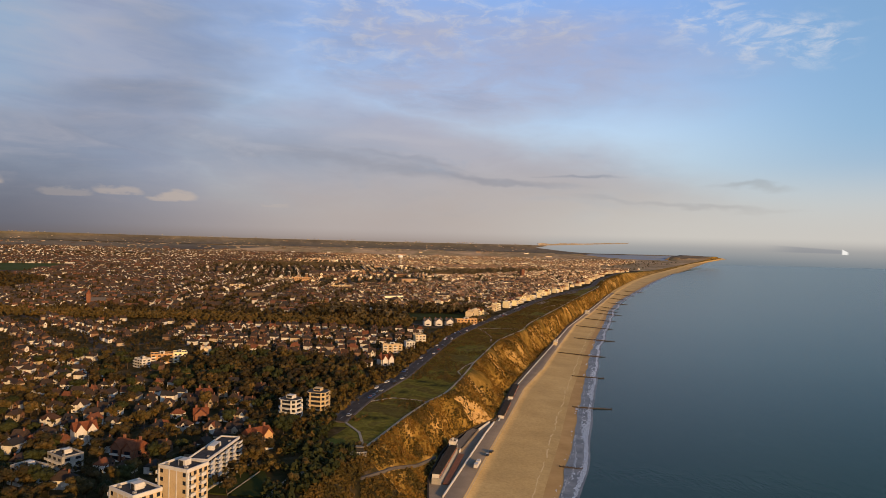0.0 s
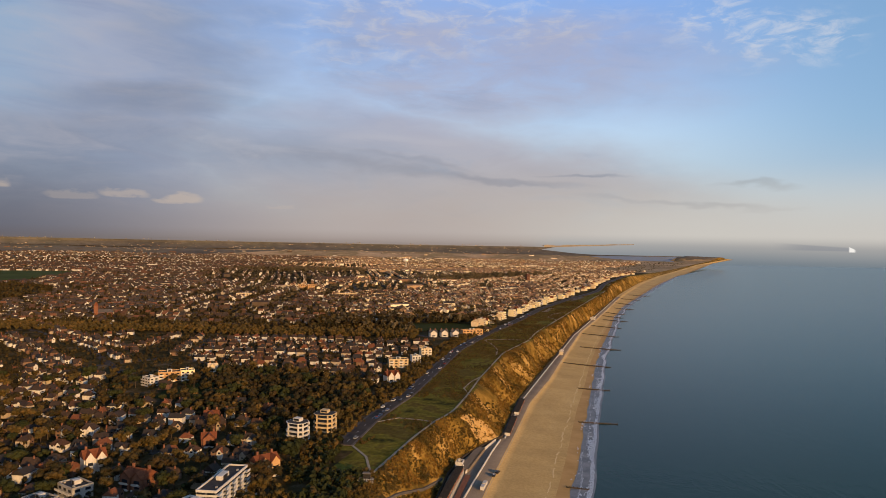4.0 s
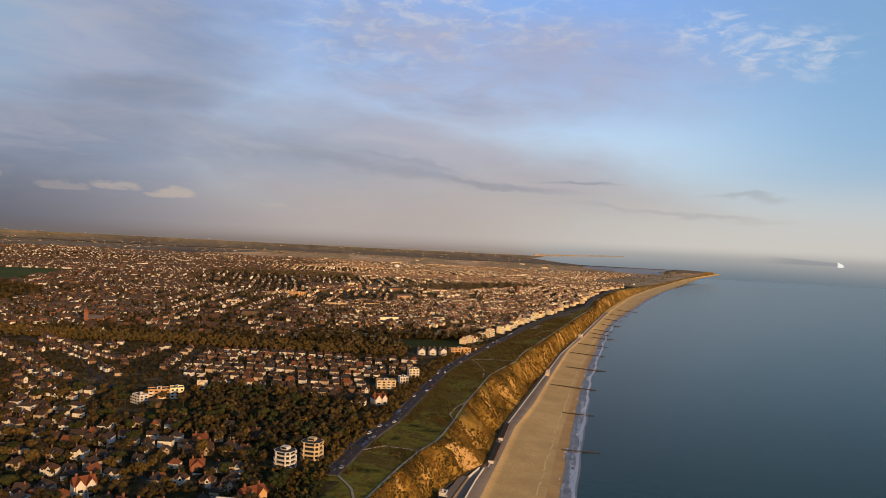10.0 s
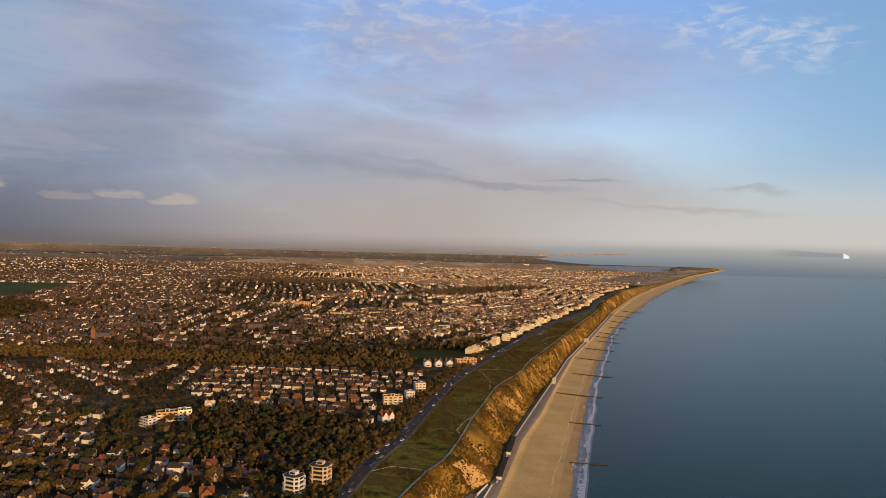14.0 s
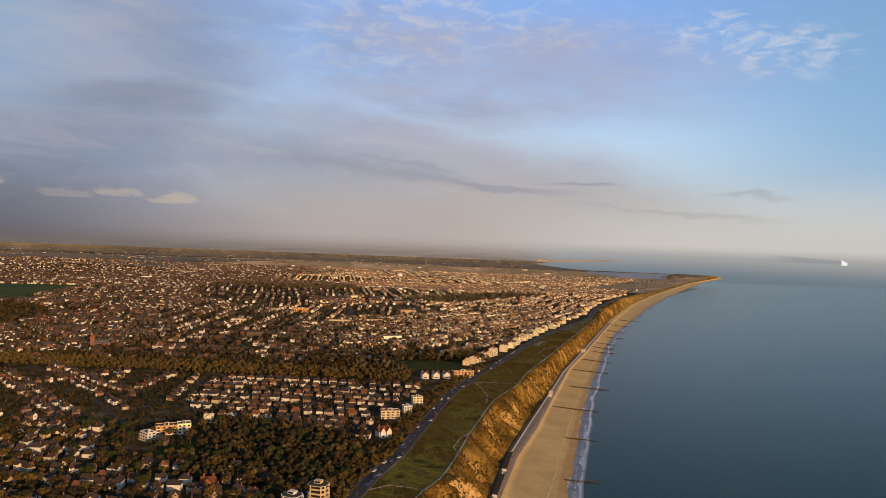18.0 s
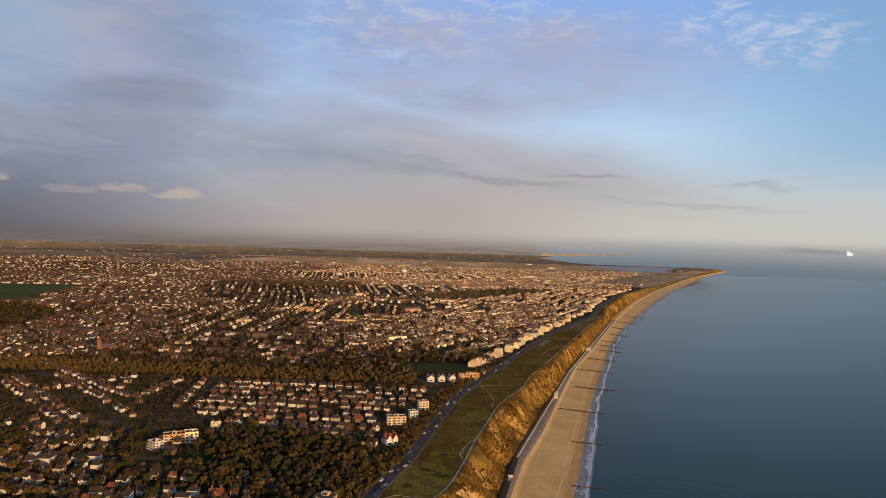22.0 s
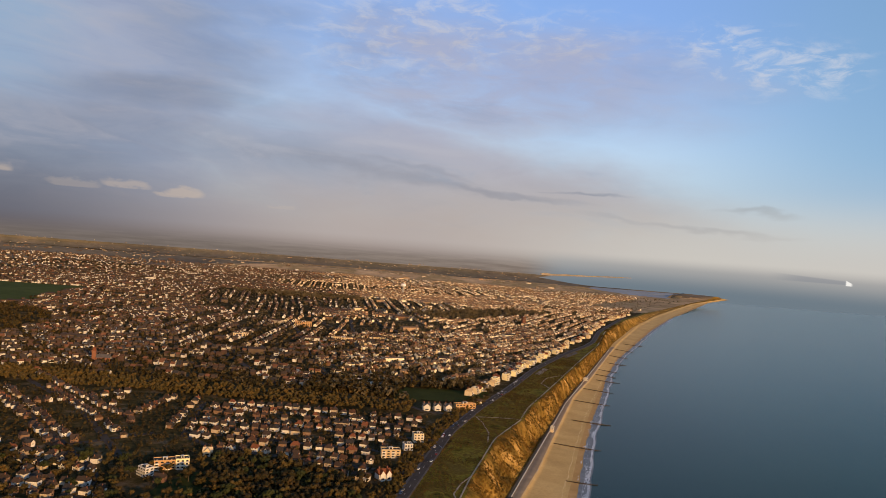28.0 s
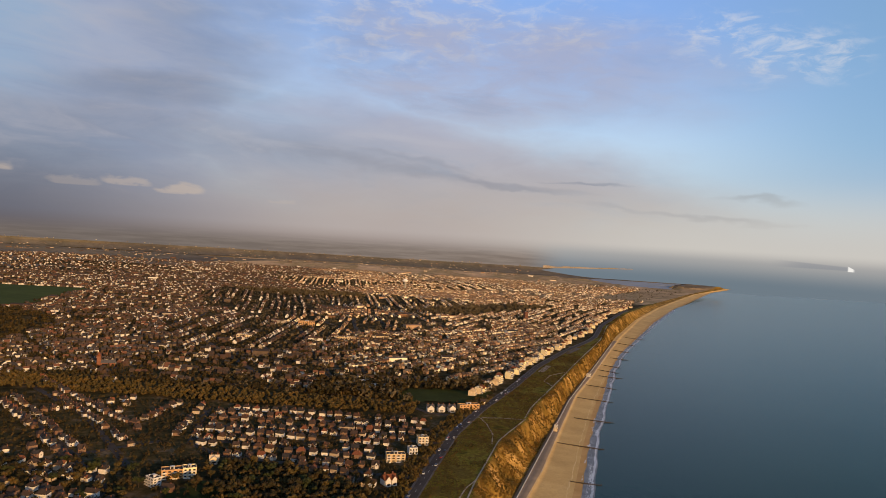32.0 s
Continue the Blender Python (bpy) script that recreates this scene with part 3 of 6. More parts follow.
def height(x, y):
    """The dry ground's height over the sea."""
    top = PLATEAU(y)
    a, b_, c_, d_ = TOP(y), TOE(y), PROM(y), SHORE(y)
    if y > 5400:
        b_ = a = c_ = d_ - 40
    elif y > 2330:
        c_ = b_ + 6
    low = 5.0 if y < 5400 else 2.0
    top = max(top, low)
    if inside(HARBOUR, x, y):
        return -7.0
    if inside(HEAD, x, y):
        top += 7 + 4 * wob(x, y, 0.006)
    if x <= a:
        inland = min(1.0, (a - x) / 400)
        return top + inland * (4 * wob(x, y, 0.0016) + 1.0) + (0.35 * wob(x, y, 0.03, 2) if x > a - 160 else 0)
    if x <= b_:
        f = (x - a) / max(b_ - a, 1)
        g = f + 0.24 * math.sin(math.pi * f) * (min(1.0, max(0.0, abs(x - SLOPE_X(y)) - 1.5) / 6) if 300 < y < 410 else 1.0) * (wob(y, f * 9, 0.035, 5) * 1.5 + 0.6 * wob(y, f * 20, 0.09, 8) + (1.7 * wob(y, f * 30, 0.013, 6) + 1.1 * wob(y, f * 60, 0.024, 3) if y > 600 else 0.0))
        g = min(1, max(0, g))
        s = g * g * (3 - 2 * g) * 0.5 + g * 0.5
        return top + (low - top) * s
    if x <= c_:
        return low
    if x <= d_:
        f = (x - c_) / max(d_ - c_, 1)
        return (low - 0.9) * (1 - f) ** 1.15 + 0.25 * wob(x, y, 0.06, 4) * math.sin(math.pi * f)
    return -0.03 * (x - d_) if x < d_ + 60 else -1.8 - 0.01 * min(x - d_, 400)


def part(name, bm, mat, parent, label="", smooth=False):
    me = bpy.data.meshes.new(name)
    bm.to_mesh(me)
    bm.free()
    return from_mesh(name, me, mat, parent, label, smooth)


def from_mesh(name, me, mat, parent, label="", smooth=False):
    if mat:
        for one in (mat if isinstance(mat, list) else [mat]):
            me.materials.append(one)
    if smooth:
        me.shade_smooth()
    ob = new(name, me)
    if parent:
        ob.parent = parent
    if label:
        ob["label"] = label
    return ob


def raw(name, verts, faces, mat, parent=None, label="", smooth=False, slots=None):
    me = bpy.data.meshes.new(name)
    me.from_pydata(verts, [], faces)
    if slots is not None:
        me.polygons.foreach_set("material_index", slots)
    return from_mesh(name, me, mat, parent, label, smooth)


def box(bm, x0, x1, y0, y1, z0, z1, m=None):
    v = [bm.verts.new((x, y, z)) for z in (z0, z1) for x, y in ((x0, y0), (x1, y0), (x1, y1), (x0, y1))]
    if m is not None:
        for k in v:
            k.co = m @ k.co
    for q in ((3, 2, 1, 0), (4, 5, 6, 7), (0, 1, 5, 4), (1, 2, 6, 5), (2, 3, 7, 6), (3, 0, 4, 7)):
        bm.faces.new([v[i] for i in q])


def boxed(*dims):
    bm = bmesh.new()
    box(bm, *dims)
    return bm


def prism(bm, pts, y0, y1):
    """A section in x and z drawn out along y."""
    a = [bm.verts.new((x, y0, z)) for x, z in pts]
    b_ = [bm.verts.new((x, y1, z)) for x, z in pts]
    bm.faces.new(a)
    bm.faces.new(b_[::-1])
    n = len(pts)
    for i in range(n):
        bm.faces.new([a[(i + 1) % n], a[i], b_[i], b_[(i + 1) % n]])


def empty(name, m, label, category, group=""):
    ob = new(name)
    ob.matrix_world = m
    return tagged(ob, label, category, group)


# ---- ground: one sheet of town, cliff, beach and sea bed ----
ys = []
y = -160.0
while y < 8800:
    ys.append(y)
    y += 5.0 if 260 <= y < 1100 else 9.0 if y < 1700 else 22.0 if y < 2600 else 45.0 if y < 6000 else 160.0
ys += [5345.0, 5400.0, 5405.0, 5815.0, 5825.0, 5895.0, 5905.0]
ys = sorted(set(ys))
inland_cols = [9000, 6500, 5000, 4000, 3200, 2600, 2100, 1750, 1450, 1200, 1000, 850, 720, 610, 520, 440, 370, 310, 260, 215, 175, 140, 110, 85, 62, 42, 26, 13, 5]
rows_v, slots, faces = [], [], []
grid = []
for y in ys:
    a, b_, c_, d_ = TOP(y), TOE(y), PROM(y), SHORE(y)
    if y > 5400:
        a, b_, c_ = d_ - 42, d_ - 40, d_ - 38
    elif y > 2330:
        c_ = b_ + 6
    xs = [a - k for k in inland_cols] + [a + (b_ - a) * i / 12 for i in range(13)] + [b_ + (c_ - b_) * 0.5, c_]
    xs += [c_ + (d_ - c_) * f for f in (0.02, 0.12, 0.24, 0.36, 0.48, 0.6, 0.7, 0.78, 0.86, 0.93, 1.0)] + [d_ + k * (1.0 if y < 2900 else 0.02) for k in (12, 40, 120, 400)]
    grid.append(xs)
nc = len(grid[0])
verts = [far_bend(x, y, height(x, y)) for y, xs in zip(ys, grid) for x in xs]
ni = len(inland_cols)


def ground_slot(i, x, y):
    # past this distance the ground takes its haze-toned colour
    if math.hypot(x, y) > 5600 + 900 * wob(x, y, 0.0011, 2) and (y > 6200 or i < ni):
        return 7
    if i >= ni + 24:
        return 6 if y > 6200 else 4
    if i >= ni + 14:
        return 6 if y > 6200 else 4 if (i >= ni + (22 if y < 2600 else 23)) else 3
    if i >= ni + 12:
        return 5 if y < 1750 else 6 if y > 6200 else 3
    if i >= ni:
        return 0 if y < 332 else 2 if y < 5400 else 6
    if inside(HARBOUR, x, y):
        return 4
    if x > TOP(y) - 14 and 332 < y < 3100:
        return 1
    if (395 < y < 3000 and x > ROAD(y) - 2) or (335 < y <= 395 and x > -60):
        return 1
    if y > 5480 and x > 1330:
        return 3
    if inside(HEAD, x, y):
        return 8
    # dull plain imitates shade on the left, haze-paled heath lies elsewhere
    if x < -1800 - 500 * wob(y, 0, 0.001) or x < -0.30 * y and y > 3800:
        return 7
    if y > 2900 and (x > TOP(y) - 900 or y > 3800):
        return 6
    return 0


for j in range(len(ys) - 1):
    for i in range(nc - 1):
        faces.append((j * nc + i, j * nc + i + 1, (j + 1) * nc + i + 1, (j + 1) * nc + i))
        slots.append(ground_slot(i, 0.5 * (grid[j][i] + grid[j][i + 1]), 0.5 * (ys[j] + ys[j + 1])))
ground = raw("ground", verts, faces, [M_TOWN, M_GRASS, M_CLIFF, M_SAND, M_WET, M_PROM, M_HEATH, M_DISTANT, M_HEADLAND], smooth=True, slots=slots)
tagged(ground, "cliff-top land, scrubby sandy cliff and long golden beach", "ground", kind="structure")

# sea: one sheet out to the horizon
sv, sf = [], []
sy = [-900, -500, -160] + list(np.arange(0, 7000, 300))
sx = [-400, -200] + list(np.arange(0, 7000, 300))
for y in sy:
    for x in sx:
        sv.append((float(x), float(y), 0.0))
for j in range(len(sy) - 1):
    for i in range(len(sx) - 1):
        k = j * len(sx) + i
        sf.append((k, k + 1, k + len(sx) + 1, k + len(sx)))
harbour = raw("harbour_water", [far_bend(x, y, 0.0) for x, y in HARBOUR], [tuple(range(len(HARBOUR)))], M_HARBOUR)
tagged(harbour, "still harbour water behind the sand spit, sky reflection in its colour", "harbour", kind="structure")
sea = raw("water", sv, sf, M_SEA, smooth=True)
tagged(sea, "calm blue-grey sea reaching the horizon", "sea", kind="structure")


fv, ff = [], []
for i in range(31):
    x, y, hh = 1150 + 1900 * i / 30, 8700 + 3100 * i / 30, 26 + 14 * wob(i, 3, 0.4)
    fv += [far_bend(x, y, 2.0), far_bend(x, y, hh * (1 - 0.5 * i / 30))]
    if i:
        ff.append((2 * i - 2, 2 * i, 2 * i + 1, 2 * i - 1))
tagged(raw("far_shore", fv, ff, M_CHALK), "pale sandy cliffs across the bay, haze in their colour", "far shore", kind="structure")


# ---- where things stand ----
rng = random.Random(7)
taken = {}                                       # coarse cells that are built on


def claim(x, y, r):
    """Whether the spot is free; marks it as used."""
    c = 6.0
    i0, i1, j0, j1 = int((x - r) // c), int((x + r) // c), int((y - r) // c), int((y + r) // c)
    for i in range(i0, i1 + 1):
        for j in range(j0, j1 + 1):
            for px, py, pr in taken.get((i, j), ()):
                if (px - x) ** 2 + (py - y) ** 2 < (pr + r) ** 2 * 0.8:
                    return False
    for i in range(i0, i1 + 1):
        for j in range(j0, j1 + 1):
            taken.setdefault((i, j), []).append((x, y, r))
    return True


# the larger buildings' plots
for x, y, r in ((-83, 231, 9), (-90, 212, 9), (-96, 296, 8), (-97, 307, 8), (-98, 318, 8), (-89, 343, 11), (-83, 336, 8), (-86, 402, 10), (-75, 420, 9), (-166, 290, 7), (-160, 306, 7), (-172, 345, 6), (-140, 323, 10), (-146, 437, 7), (-131, 388, 7),
                (-190, 596, 7), (-47, 568, 9), (-46, 627, 12), (-24, 684, 8), (-32, 652, 7), (-222, 531, 10), (-214, 556, 14), (-203, 569, 11), (-75, 275, 10), (-72, 300, 9), (-70, 322, 8)):
    claim(x, y, r)


def on_ground(x, y):
    return Vector(far_bend(x, y, height(x, y)))


SCHOOL_LAWN = [(-206, 492), (-176, 494), (-164, 520), (-170, 548), (-190, 546), (-206, 515)]
for x, y in ((-222, 506), (-212, 516), (-205, 494), (-196, 502), (-182, 504), (-188, 522), (-176, 522), (-180, 540)):
    claim(x, y, 11)


# ---- houses ----
def house_kind(name, w, d, h, rh, hip, gable, label):
    """A detached house: walls, tiled roof, chimneys, a gabled bay, windows and a door. Its front looks to -y."""
    base = empty(name, Matrix.Identity(4), label, "house", "detached houses")
    part("wall", boxed(-w / 2, w / 2, -d / 2, d / 2, -1.0, h), M_WALL, base)
    bm = bmesh.new()
    o = 0.45
    e = [bm.verts.new((sx * (w / 2 + o), sy * (d / 2 + o), h - 0.15)) for sx, sy in ((-1, -1), (1, -1), (1, 1), (-1, 1))]
    k = (w / 2 - d / 2 * 0.75) if hip else w / 2 + o
    k = max(k, 0.6)
    r0, r1 = bm.verts.new((-k, 0, h + rh)), bm.verts.new((k, 0, h + rh))
    for q in ((e[0], e[1], r1, r0), (e[2], e[3], r0, r1), (e[1], e[2], r1), (e[3], e[0], r0), (e[3], e[2], e[1], e[0])):
        bm.faces.new(q)
    roof = part("roof", bm, M_ROOF, base)
    if gable:
        gx, gw = w * 0.22, w * 0.42
        bm = bmesh.new()
        prism(bm, [(gx - gw / 2, -1.0), (gx + gw / 2, -1.0), (gx + gw / 2, h), (gx, h + rh * 0.72), (gx - gw / 2, h)], -d / 2 - 1.1, 0)
        part("bay", bm, M_WALL, base)
        bm = bmesh.new()
        prism(bm, [(gx - gw / 2 - 0.4, h - 0.3), (gx, h + rh * 0.72 + 0.1), (gx + gw / 2 + 0.4, h - 0.3), (gx + gw / 2 + 0.4, h + 0.0), (gx, h + rh * 0.72 + 0.45), (gx - gw / 2 - 0.4, h + 0.0)], -d / 2 - 1.5, 0)
        part("bay_roof", bm, M_ROOF, base)
    part("chimney", boxed(-w * 0.3 - 0.45, -w * 0.3 + 0.45, 0.3, 1.1, h + rh * 0.4, h + rh + 1.2), M_BRICK, base)
    front = -d / 2
    for fl in range(max(1, round(h / 2.8))):
        part("window", boxed(-0.3 * w - 0.9, -0.3 * w + 0.9, front - 0.05, front + 0.1, fl * 2.8 + 0.9, fl * 2.8 + 2.2), M_GLASS, base)
    off = -1.1 if gable else 0
    part("window", boxed(0.22 * w - 0.9, 0.22 * w + 0.9, front + off - 0.05, front + off + 0.1, 3.7, 5.0), M_GLASS, base)
    part("door", boxed(-0.5, 0.5, front - 0.05, front + 0.1, 0, 2.05), M_DARK, base)
    return base


HOUSES = [
    house_kind("house", 9.5, 8.0, 4.8, 3.5, True, True, "two-storey detached house with a hipped clay tile roof"),
    house_kind("house", 8.6, 9.0, 4.8, 4.1, False, False, "two-storey gabled house with a steep tiled roof"),
    house_kind("house", 11.0, 8.5, 4.8, 3.8, True, True, "wide suburban house with a hipped roof and chimney"),
    house_kind("house", 8.2, 9.5, 4.7, 4.4, False, True, "gable-fronted suburban house among garden trees"),
]
VILLAS = [
    house_kind("villa", 13.0, 11.0, 7.4, 4.8, True, True, "large three-storey villa with a tiled hipped roof"),
    house_kind("villa", 15.0, 10.5, 7.4, 4.4, False, True, "long old villa with gables among tall trees"),
]
used_kind = set()


def put_house(kinds, x, y, turn):
    k = rng.choice(kinds)
    p = on_ground(x, y)
    # houses shrunk to match their apparent size from the camera
    sc = rng.uniform(0.60, 0.76) if k not in VILLAS else rng.uniform(0.48, 0.62)
    if k.name not in used_kind:
        used_kind.add(k.name)
    else:
        k = copy_thing(k, Matrix.Identity(4))
    k.location, k.rotation_euler, k.scale = p, (0, 0, turn), (sc, sc, sc)
    return k


def street(x0, y0, x1, y1, step, kinds, setback=0.0, side=1, skip=0.1, limit=None):
    """Houses along a street, their fronts to it."""
    n = int(math.hypot(x1 - x0, y1 - y0) / step)
    a = math.atan2(y1 - y0, x1 - x0)
    for i in range(n + 1):
        f = (i + rng.uniform(-0.2, 0.2)) / max(n, 1)
        x = x0 + (x1 - x0) * f - math.sin(a) * setback * side + rng.uniform(-1.2, 1.2)
        y = y0 + (y1 - y0) * f + math.cos(a) * setback * side + rng.uniform(-2.2, 2.2)
        if rng.random() < skip or not claim(x, y, step * 0.42):
            continue
        put_house(kinds, x, y, a + (0 if side > 0 else math.pi) + rng.uniform(-0.16, 0.16) + (math.pi / 2 if rng.random() < 0.34 else 0))


# the estate behind the cliff-top road: rows back to back
for k in range(10):
    y0 = 770 - 22.3 * k
    xa = float(np.interp(y0, (566, 590, 608, 640, 690, 770), (-104, -130, -186, -228, -244, -240)))
    street(xa, y0, float(np.interp(y0, (566, 600, 640, 770), (-57, -66, -58, -27))), y0 - 9, 10.0, HOUSES, 0, 1 if k % 2 else -1, 0.08)
# the suburb inland of it
for x0, y0, x1, y1, s in ((-477, 757, -318, 592, 1), (-462, 738, -305, 575, -1), (-440, 775, -280, 610, 1), (-500, 850, -300, 665, 1), (-420, 690, -345, 770, 1), (-300, 690, -290, 770, 1), (-262, 660, -275, 770, -1), (-330, 700, -345, 780, 1)):
    street(x0, y0, x1, y1, 10.2, HOUSES, 6, s, 0.12)
# villas in wooded grounds near the flats
for x0, y0, x1, y1, s in ((-230, 310, -120, 300, 1), (-240, 352, -130, 335, -1), (-250, 400, -110, 385, 1), (-280, 440, -115, 430, -1), (-330, 480, -240, 465, 1), (-350, 520, -255, 505, -1), (-370, 560, -270, 545, 1), (-320, 360, -260, 440, 1), (-150, 255, -250, 262, 1), (-110, 366, -125, 300, 1), (-200, 318, -190, 400, -1), (-300, 330, -240, 300, 1), (-330, 400, -270, 380, 1), (-115, 455, -185, 410, -1), (-290, 410, -230, 500, 1), (-340, 440, -300, 540, -1), (-215, 420, -205, 520, 1), (-260, 300, -150, 290, -1), (-270, 335, -180, 325, 1), (-240, 375, -120, 362, 1), (-265, 415, -190, 405, -1), (-300, 455, -215, 448, 1), (-320, 500, -235, 488, -1), (-345, 540, -262, 525, 1), (-380, 500, -330, 580, 1), (-400, 560, -330, 620, -1)):
    street(x0, y0, x1, y1, 11.5, VILLAS + HOUSES, 4, s, 0.10)
for x0, y0, x1, y1, s in ((-198, 468, -128, 472, 1), (-192, 442, -112, 448, -1), (-185, 416, -108, 421, 1), (-180, 392, -106, 396, -1), (-176, 372, -104, 374, 1)):
    street(x0, y0, x1, y1, 11.5, HOUSES, 0, s, 0.12)

# ---- the town beyond, too many houses to count ----
wall_v, wall_f, roof_v, roof_f, plain_v, plain_f, proof_v, proof_f, haze_v, haze_f, shaded_v, shaded_f = ([] for _ in range(12))


def far_house(x, y, turn, w, d, h, rh, dim=False):
    z = height(x, y)
    c, s = math.cos(turn), math.sin(turn)
    # haze-pale colours begin farther out on the left, to imitate cloud shade there
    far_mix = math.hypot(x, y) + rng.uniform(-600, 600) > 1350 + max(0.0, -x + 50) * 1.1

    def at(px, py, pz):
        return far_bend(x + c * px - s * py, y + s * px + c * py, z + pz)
    # left part of town: dark walls and roofs imitate cloud shade
    shaded_side = x / y + 0.14 * wob(x, y, 0.0022, 4) < -0.17
    wv, wf = (haze_v, haze_f) if dim else (shaded_v, shaded_f) if shaded_side else (plain_v, plain_f) if far_mix else (wall_v, wall_f)
    k = len(wv)
    for pz in (-2.0, h):
        wv.extend((at(-w / 2, -d / 2, pz), at(w / 2, -d / 2, pz), at(w / 2, d / 2, pz), at(-w / 2, d / 2, pz)))
    wv.extend((at(-w / 2, 0, h + rh * 0.94), at(w / 2, 0, h + rh * 0.94)))
    wf.extend(((k, k + 1, k + 5, k + 4), (k + 1, k + 2, k + 6, k + 9, k + 5), (k + 2, k + 3, k + 7, k + 6), (k + 3, k, k + 4, k + 8, k + 7)))
    rv, rf = (proof_v, proof_f) if far_mix and not shaded_side else (roof_v, roof_f)
    k = len(rv)
    o = 0.4
    rv.extend((at(-w / 2 - o, -d / 2 - o, h - 0.2), at(w / 2 + o, -d / 2 - o, h - 0.2), at(w / 2 + o, 0, h + rh), at(-w / 2 - o, 0, h + rh), at(w / 2 + o, d / 2 + o, h - 0.2), at(-w / 2 - o, d / 2 + o, h - 0.2)))
    rf.extend(((k, k + 1, k + 2, k + 3), (k + 3, k + 2, k + 4, k + 5)))


PARK = [(-60, 855), (40, 868), (60, 945), (-55, 925)]
FIELDS = [[(-1200, 1480), (-930, 1500), (-1010, 1960), (-1300, 1960)], PARK]
WOODS = [[(-540, 803), (-300, 792), (-120, 792), (-40, 790), (-35, 836), (-240, 844), (-540, 868)], [(-1200, 1080), (-700, 1095), (-735, 1330), (-860, 1440), (-1200, 1480)], [(-170, 860), (-45, 850), (70, 945), (40, 990), (-60, 950), (-170, 940)], [(0, 1850), (330, 2250), (200, 2300), (-120, 1950)], [(-560, 2150), (-250, 2230), (-300, 2330), (-700, 2280)]]


def blocked(x, y):
    return any(inside(p, x, y) for p in FIELDS) or any(inside(p, x, y) for p in WOODS) or inside(HARBOUR, x, y)


def lie(x, y):
    """The way the streets run in one part of the town."""
    if x > TOP(y) - 420:
        return rng.choice((-0.16, -0.10, 0.98)) if y < 1500 else rng.choice((1.12, 1.2, -0.38))
    if x > -720:
        return rng.choice((0.86, 0.78)) if y < 1150 else rng.choice((1.50, 1.58, 1.54)) if y < 1680 else rng.choice((1.72, 1.80, 0.35, 0.05))
    return rng.choice((0.05, 0.22, -0.18, 1.45, 0.7))


centres = np.array([(rng.uniform(-2600, 900), rng.uniform(860, 4300)) for _ in range(150)])
angles = [lie(*c) + rng.uniform(-0.09, 0.09) for c in centres]
dense = [rng.uniform(0.62, 0.97) for _ in centres]
lean = [rng.random() < 0.8 for _ in range(5000)]
garden_spots = []
for ci, ((cx, cy), a) in enumerate(zip(centres, angles)):
    c, s = math.cos(a), math.sin(a)
    gap = rng.choice((41.0, 47.0, 54.0)) if cy < 2000 else rng.choice((48.0, 56.0))
    for iu in range(-11, 12):
        for iv in range(-52, 53):
            for back in (-8.6, 8.6, 0.5 * gap):
                px, py = iv * 8.7 + rng.uniform(-0.6, 0.6), iu * gap + back + rng.uniform(-0.8, 0.8)
                x, y = cx + c * px - s * py, cy + s * px + c * py
                if y < 862 or y > 4400 or x < -2800 or abs(x) > 0.72 * y + 60:
                    continue
                if x > (FRONT(y) - 16 if 905 < y < 2800 else TOP(y) - 60) or y > 3100 and x > TOP(y) - 300:
                    continue
                if int(np.argmin((centres[:, 0] - x) ** 2 + (centres[:, 1] - y) ** 2)) != ci or blocked(x, y):
                    continue
                if x < -1100 and rng.random() < min(0.6, (-1100 - x) / 900):
                    continue
                if back > 10:                    # trees where the gardens meet
                    if rng.random() < (0.80 if y < 1500 else 0.34):
                        r = rng.uniform(1.8, 4.4 if y < 1500 else 3.2)
                        garden_spots.append((x + rng.uniform(-4, 4), y + rng.uniform(-4, 4), r, r * 0.8))
                    continue
                if rng.random() > dense[ci] * (1.0 if y < 2600 else 0.7) or iv % 19 == 0 or not lean[(ci * 31 + iu * 7 + (iv // 9) * 13 + int(back > 0)) % 5000]:
                    continue
                far_house(x, y, a + (0 if rng.random() < 0.93 else math.pi / 2), rng.uniform(5.4, 6.9), rng.uniform(5.4, 6.8), rng.uniform(3.6, 4.9), rng.uniform(1.8, 2.8))
# large pale halls, schools and works between the houses
for _ in range(120):
    y = rng.uniform(1100, 5200)
    x = rng.uniform(-0.7 * y, 0.15 * y)
    if x > TOP(y) - 200 or blocked(x, y):
        continue
    far_house(x, y, rng.choice((0.1, 0.5, -0.4)), rng.uniform(16, 40), rng.uniform(12, 18), rng.uniform(5, 8), rng.uniform(0.8, 2.5))
# scattered hamlets on the plain
for _ in range(1900):
    y = 4000 + 5500 * rng.random() ** 1.6
    x = rng.uniform(-0.75 * y, 0.16 * y)
    if x > SHORE(y) - 300 or inside(HARBOUR, x, y) or wob(x, y, 0.002, 3) + 0.5 * wob(x, y, 0.006, 7) < 0.08:
        continue
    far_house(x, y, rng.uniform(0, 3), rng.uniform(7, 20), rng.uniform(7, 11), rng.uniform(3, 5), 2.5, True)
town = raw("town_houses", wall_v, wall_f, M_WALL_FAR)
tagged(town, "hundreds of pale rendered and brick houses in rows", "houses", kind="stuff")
plain = raw("plain_houses", plain_v, plain_f, M_WALL_PLAIN, town, "far-off houses and halls, haze and sunlight in their colour")
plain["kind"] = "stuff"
hamlets = raw("hamlets", haze_v, haze_f, M_WALL_HAZE, town, "far-off houses dulled by haze in their wall colour")
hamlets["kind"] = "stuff"
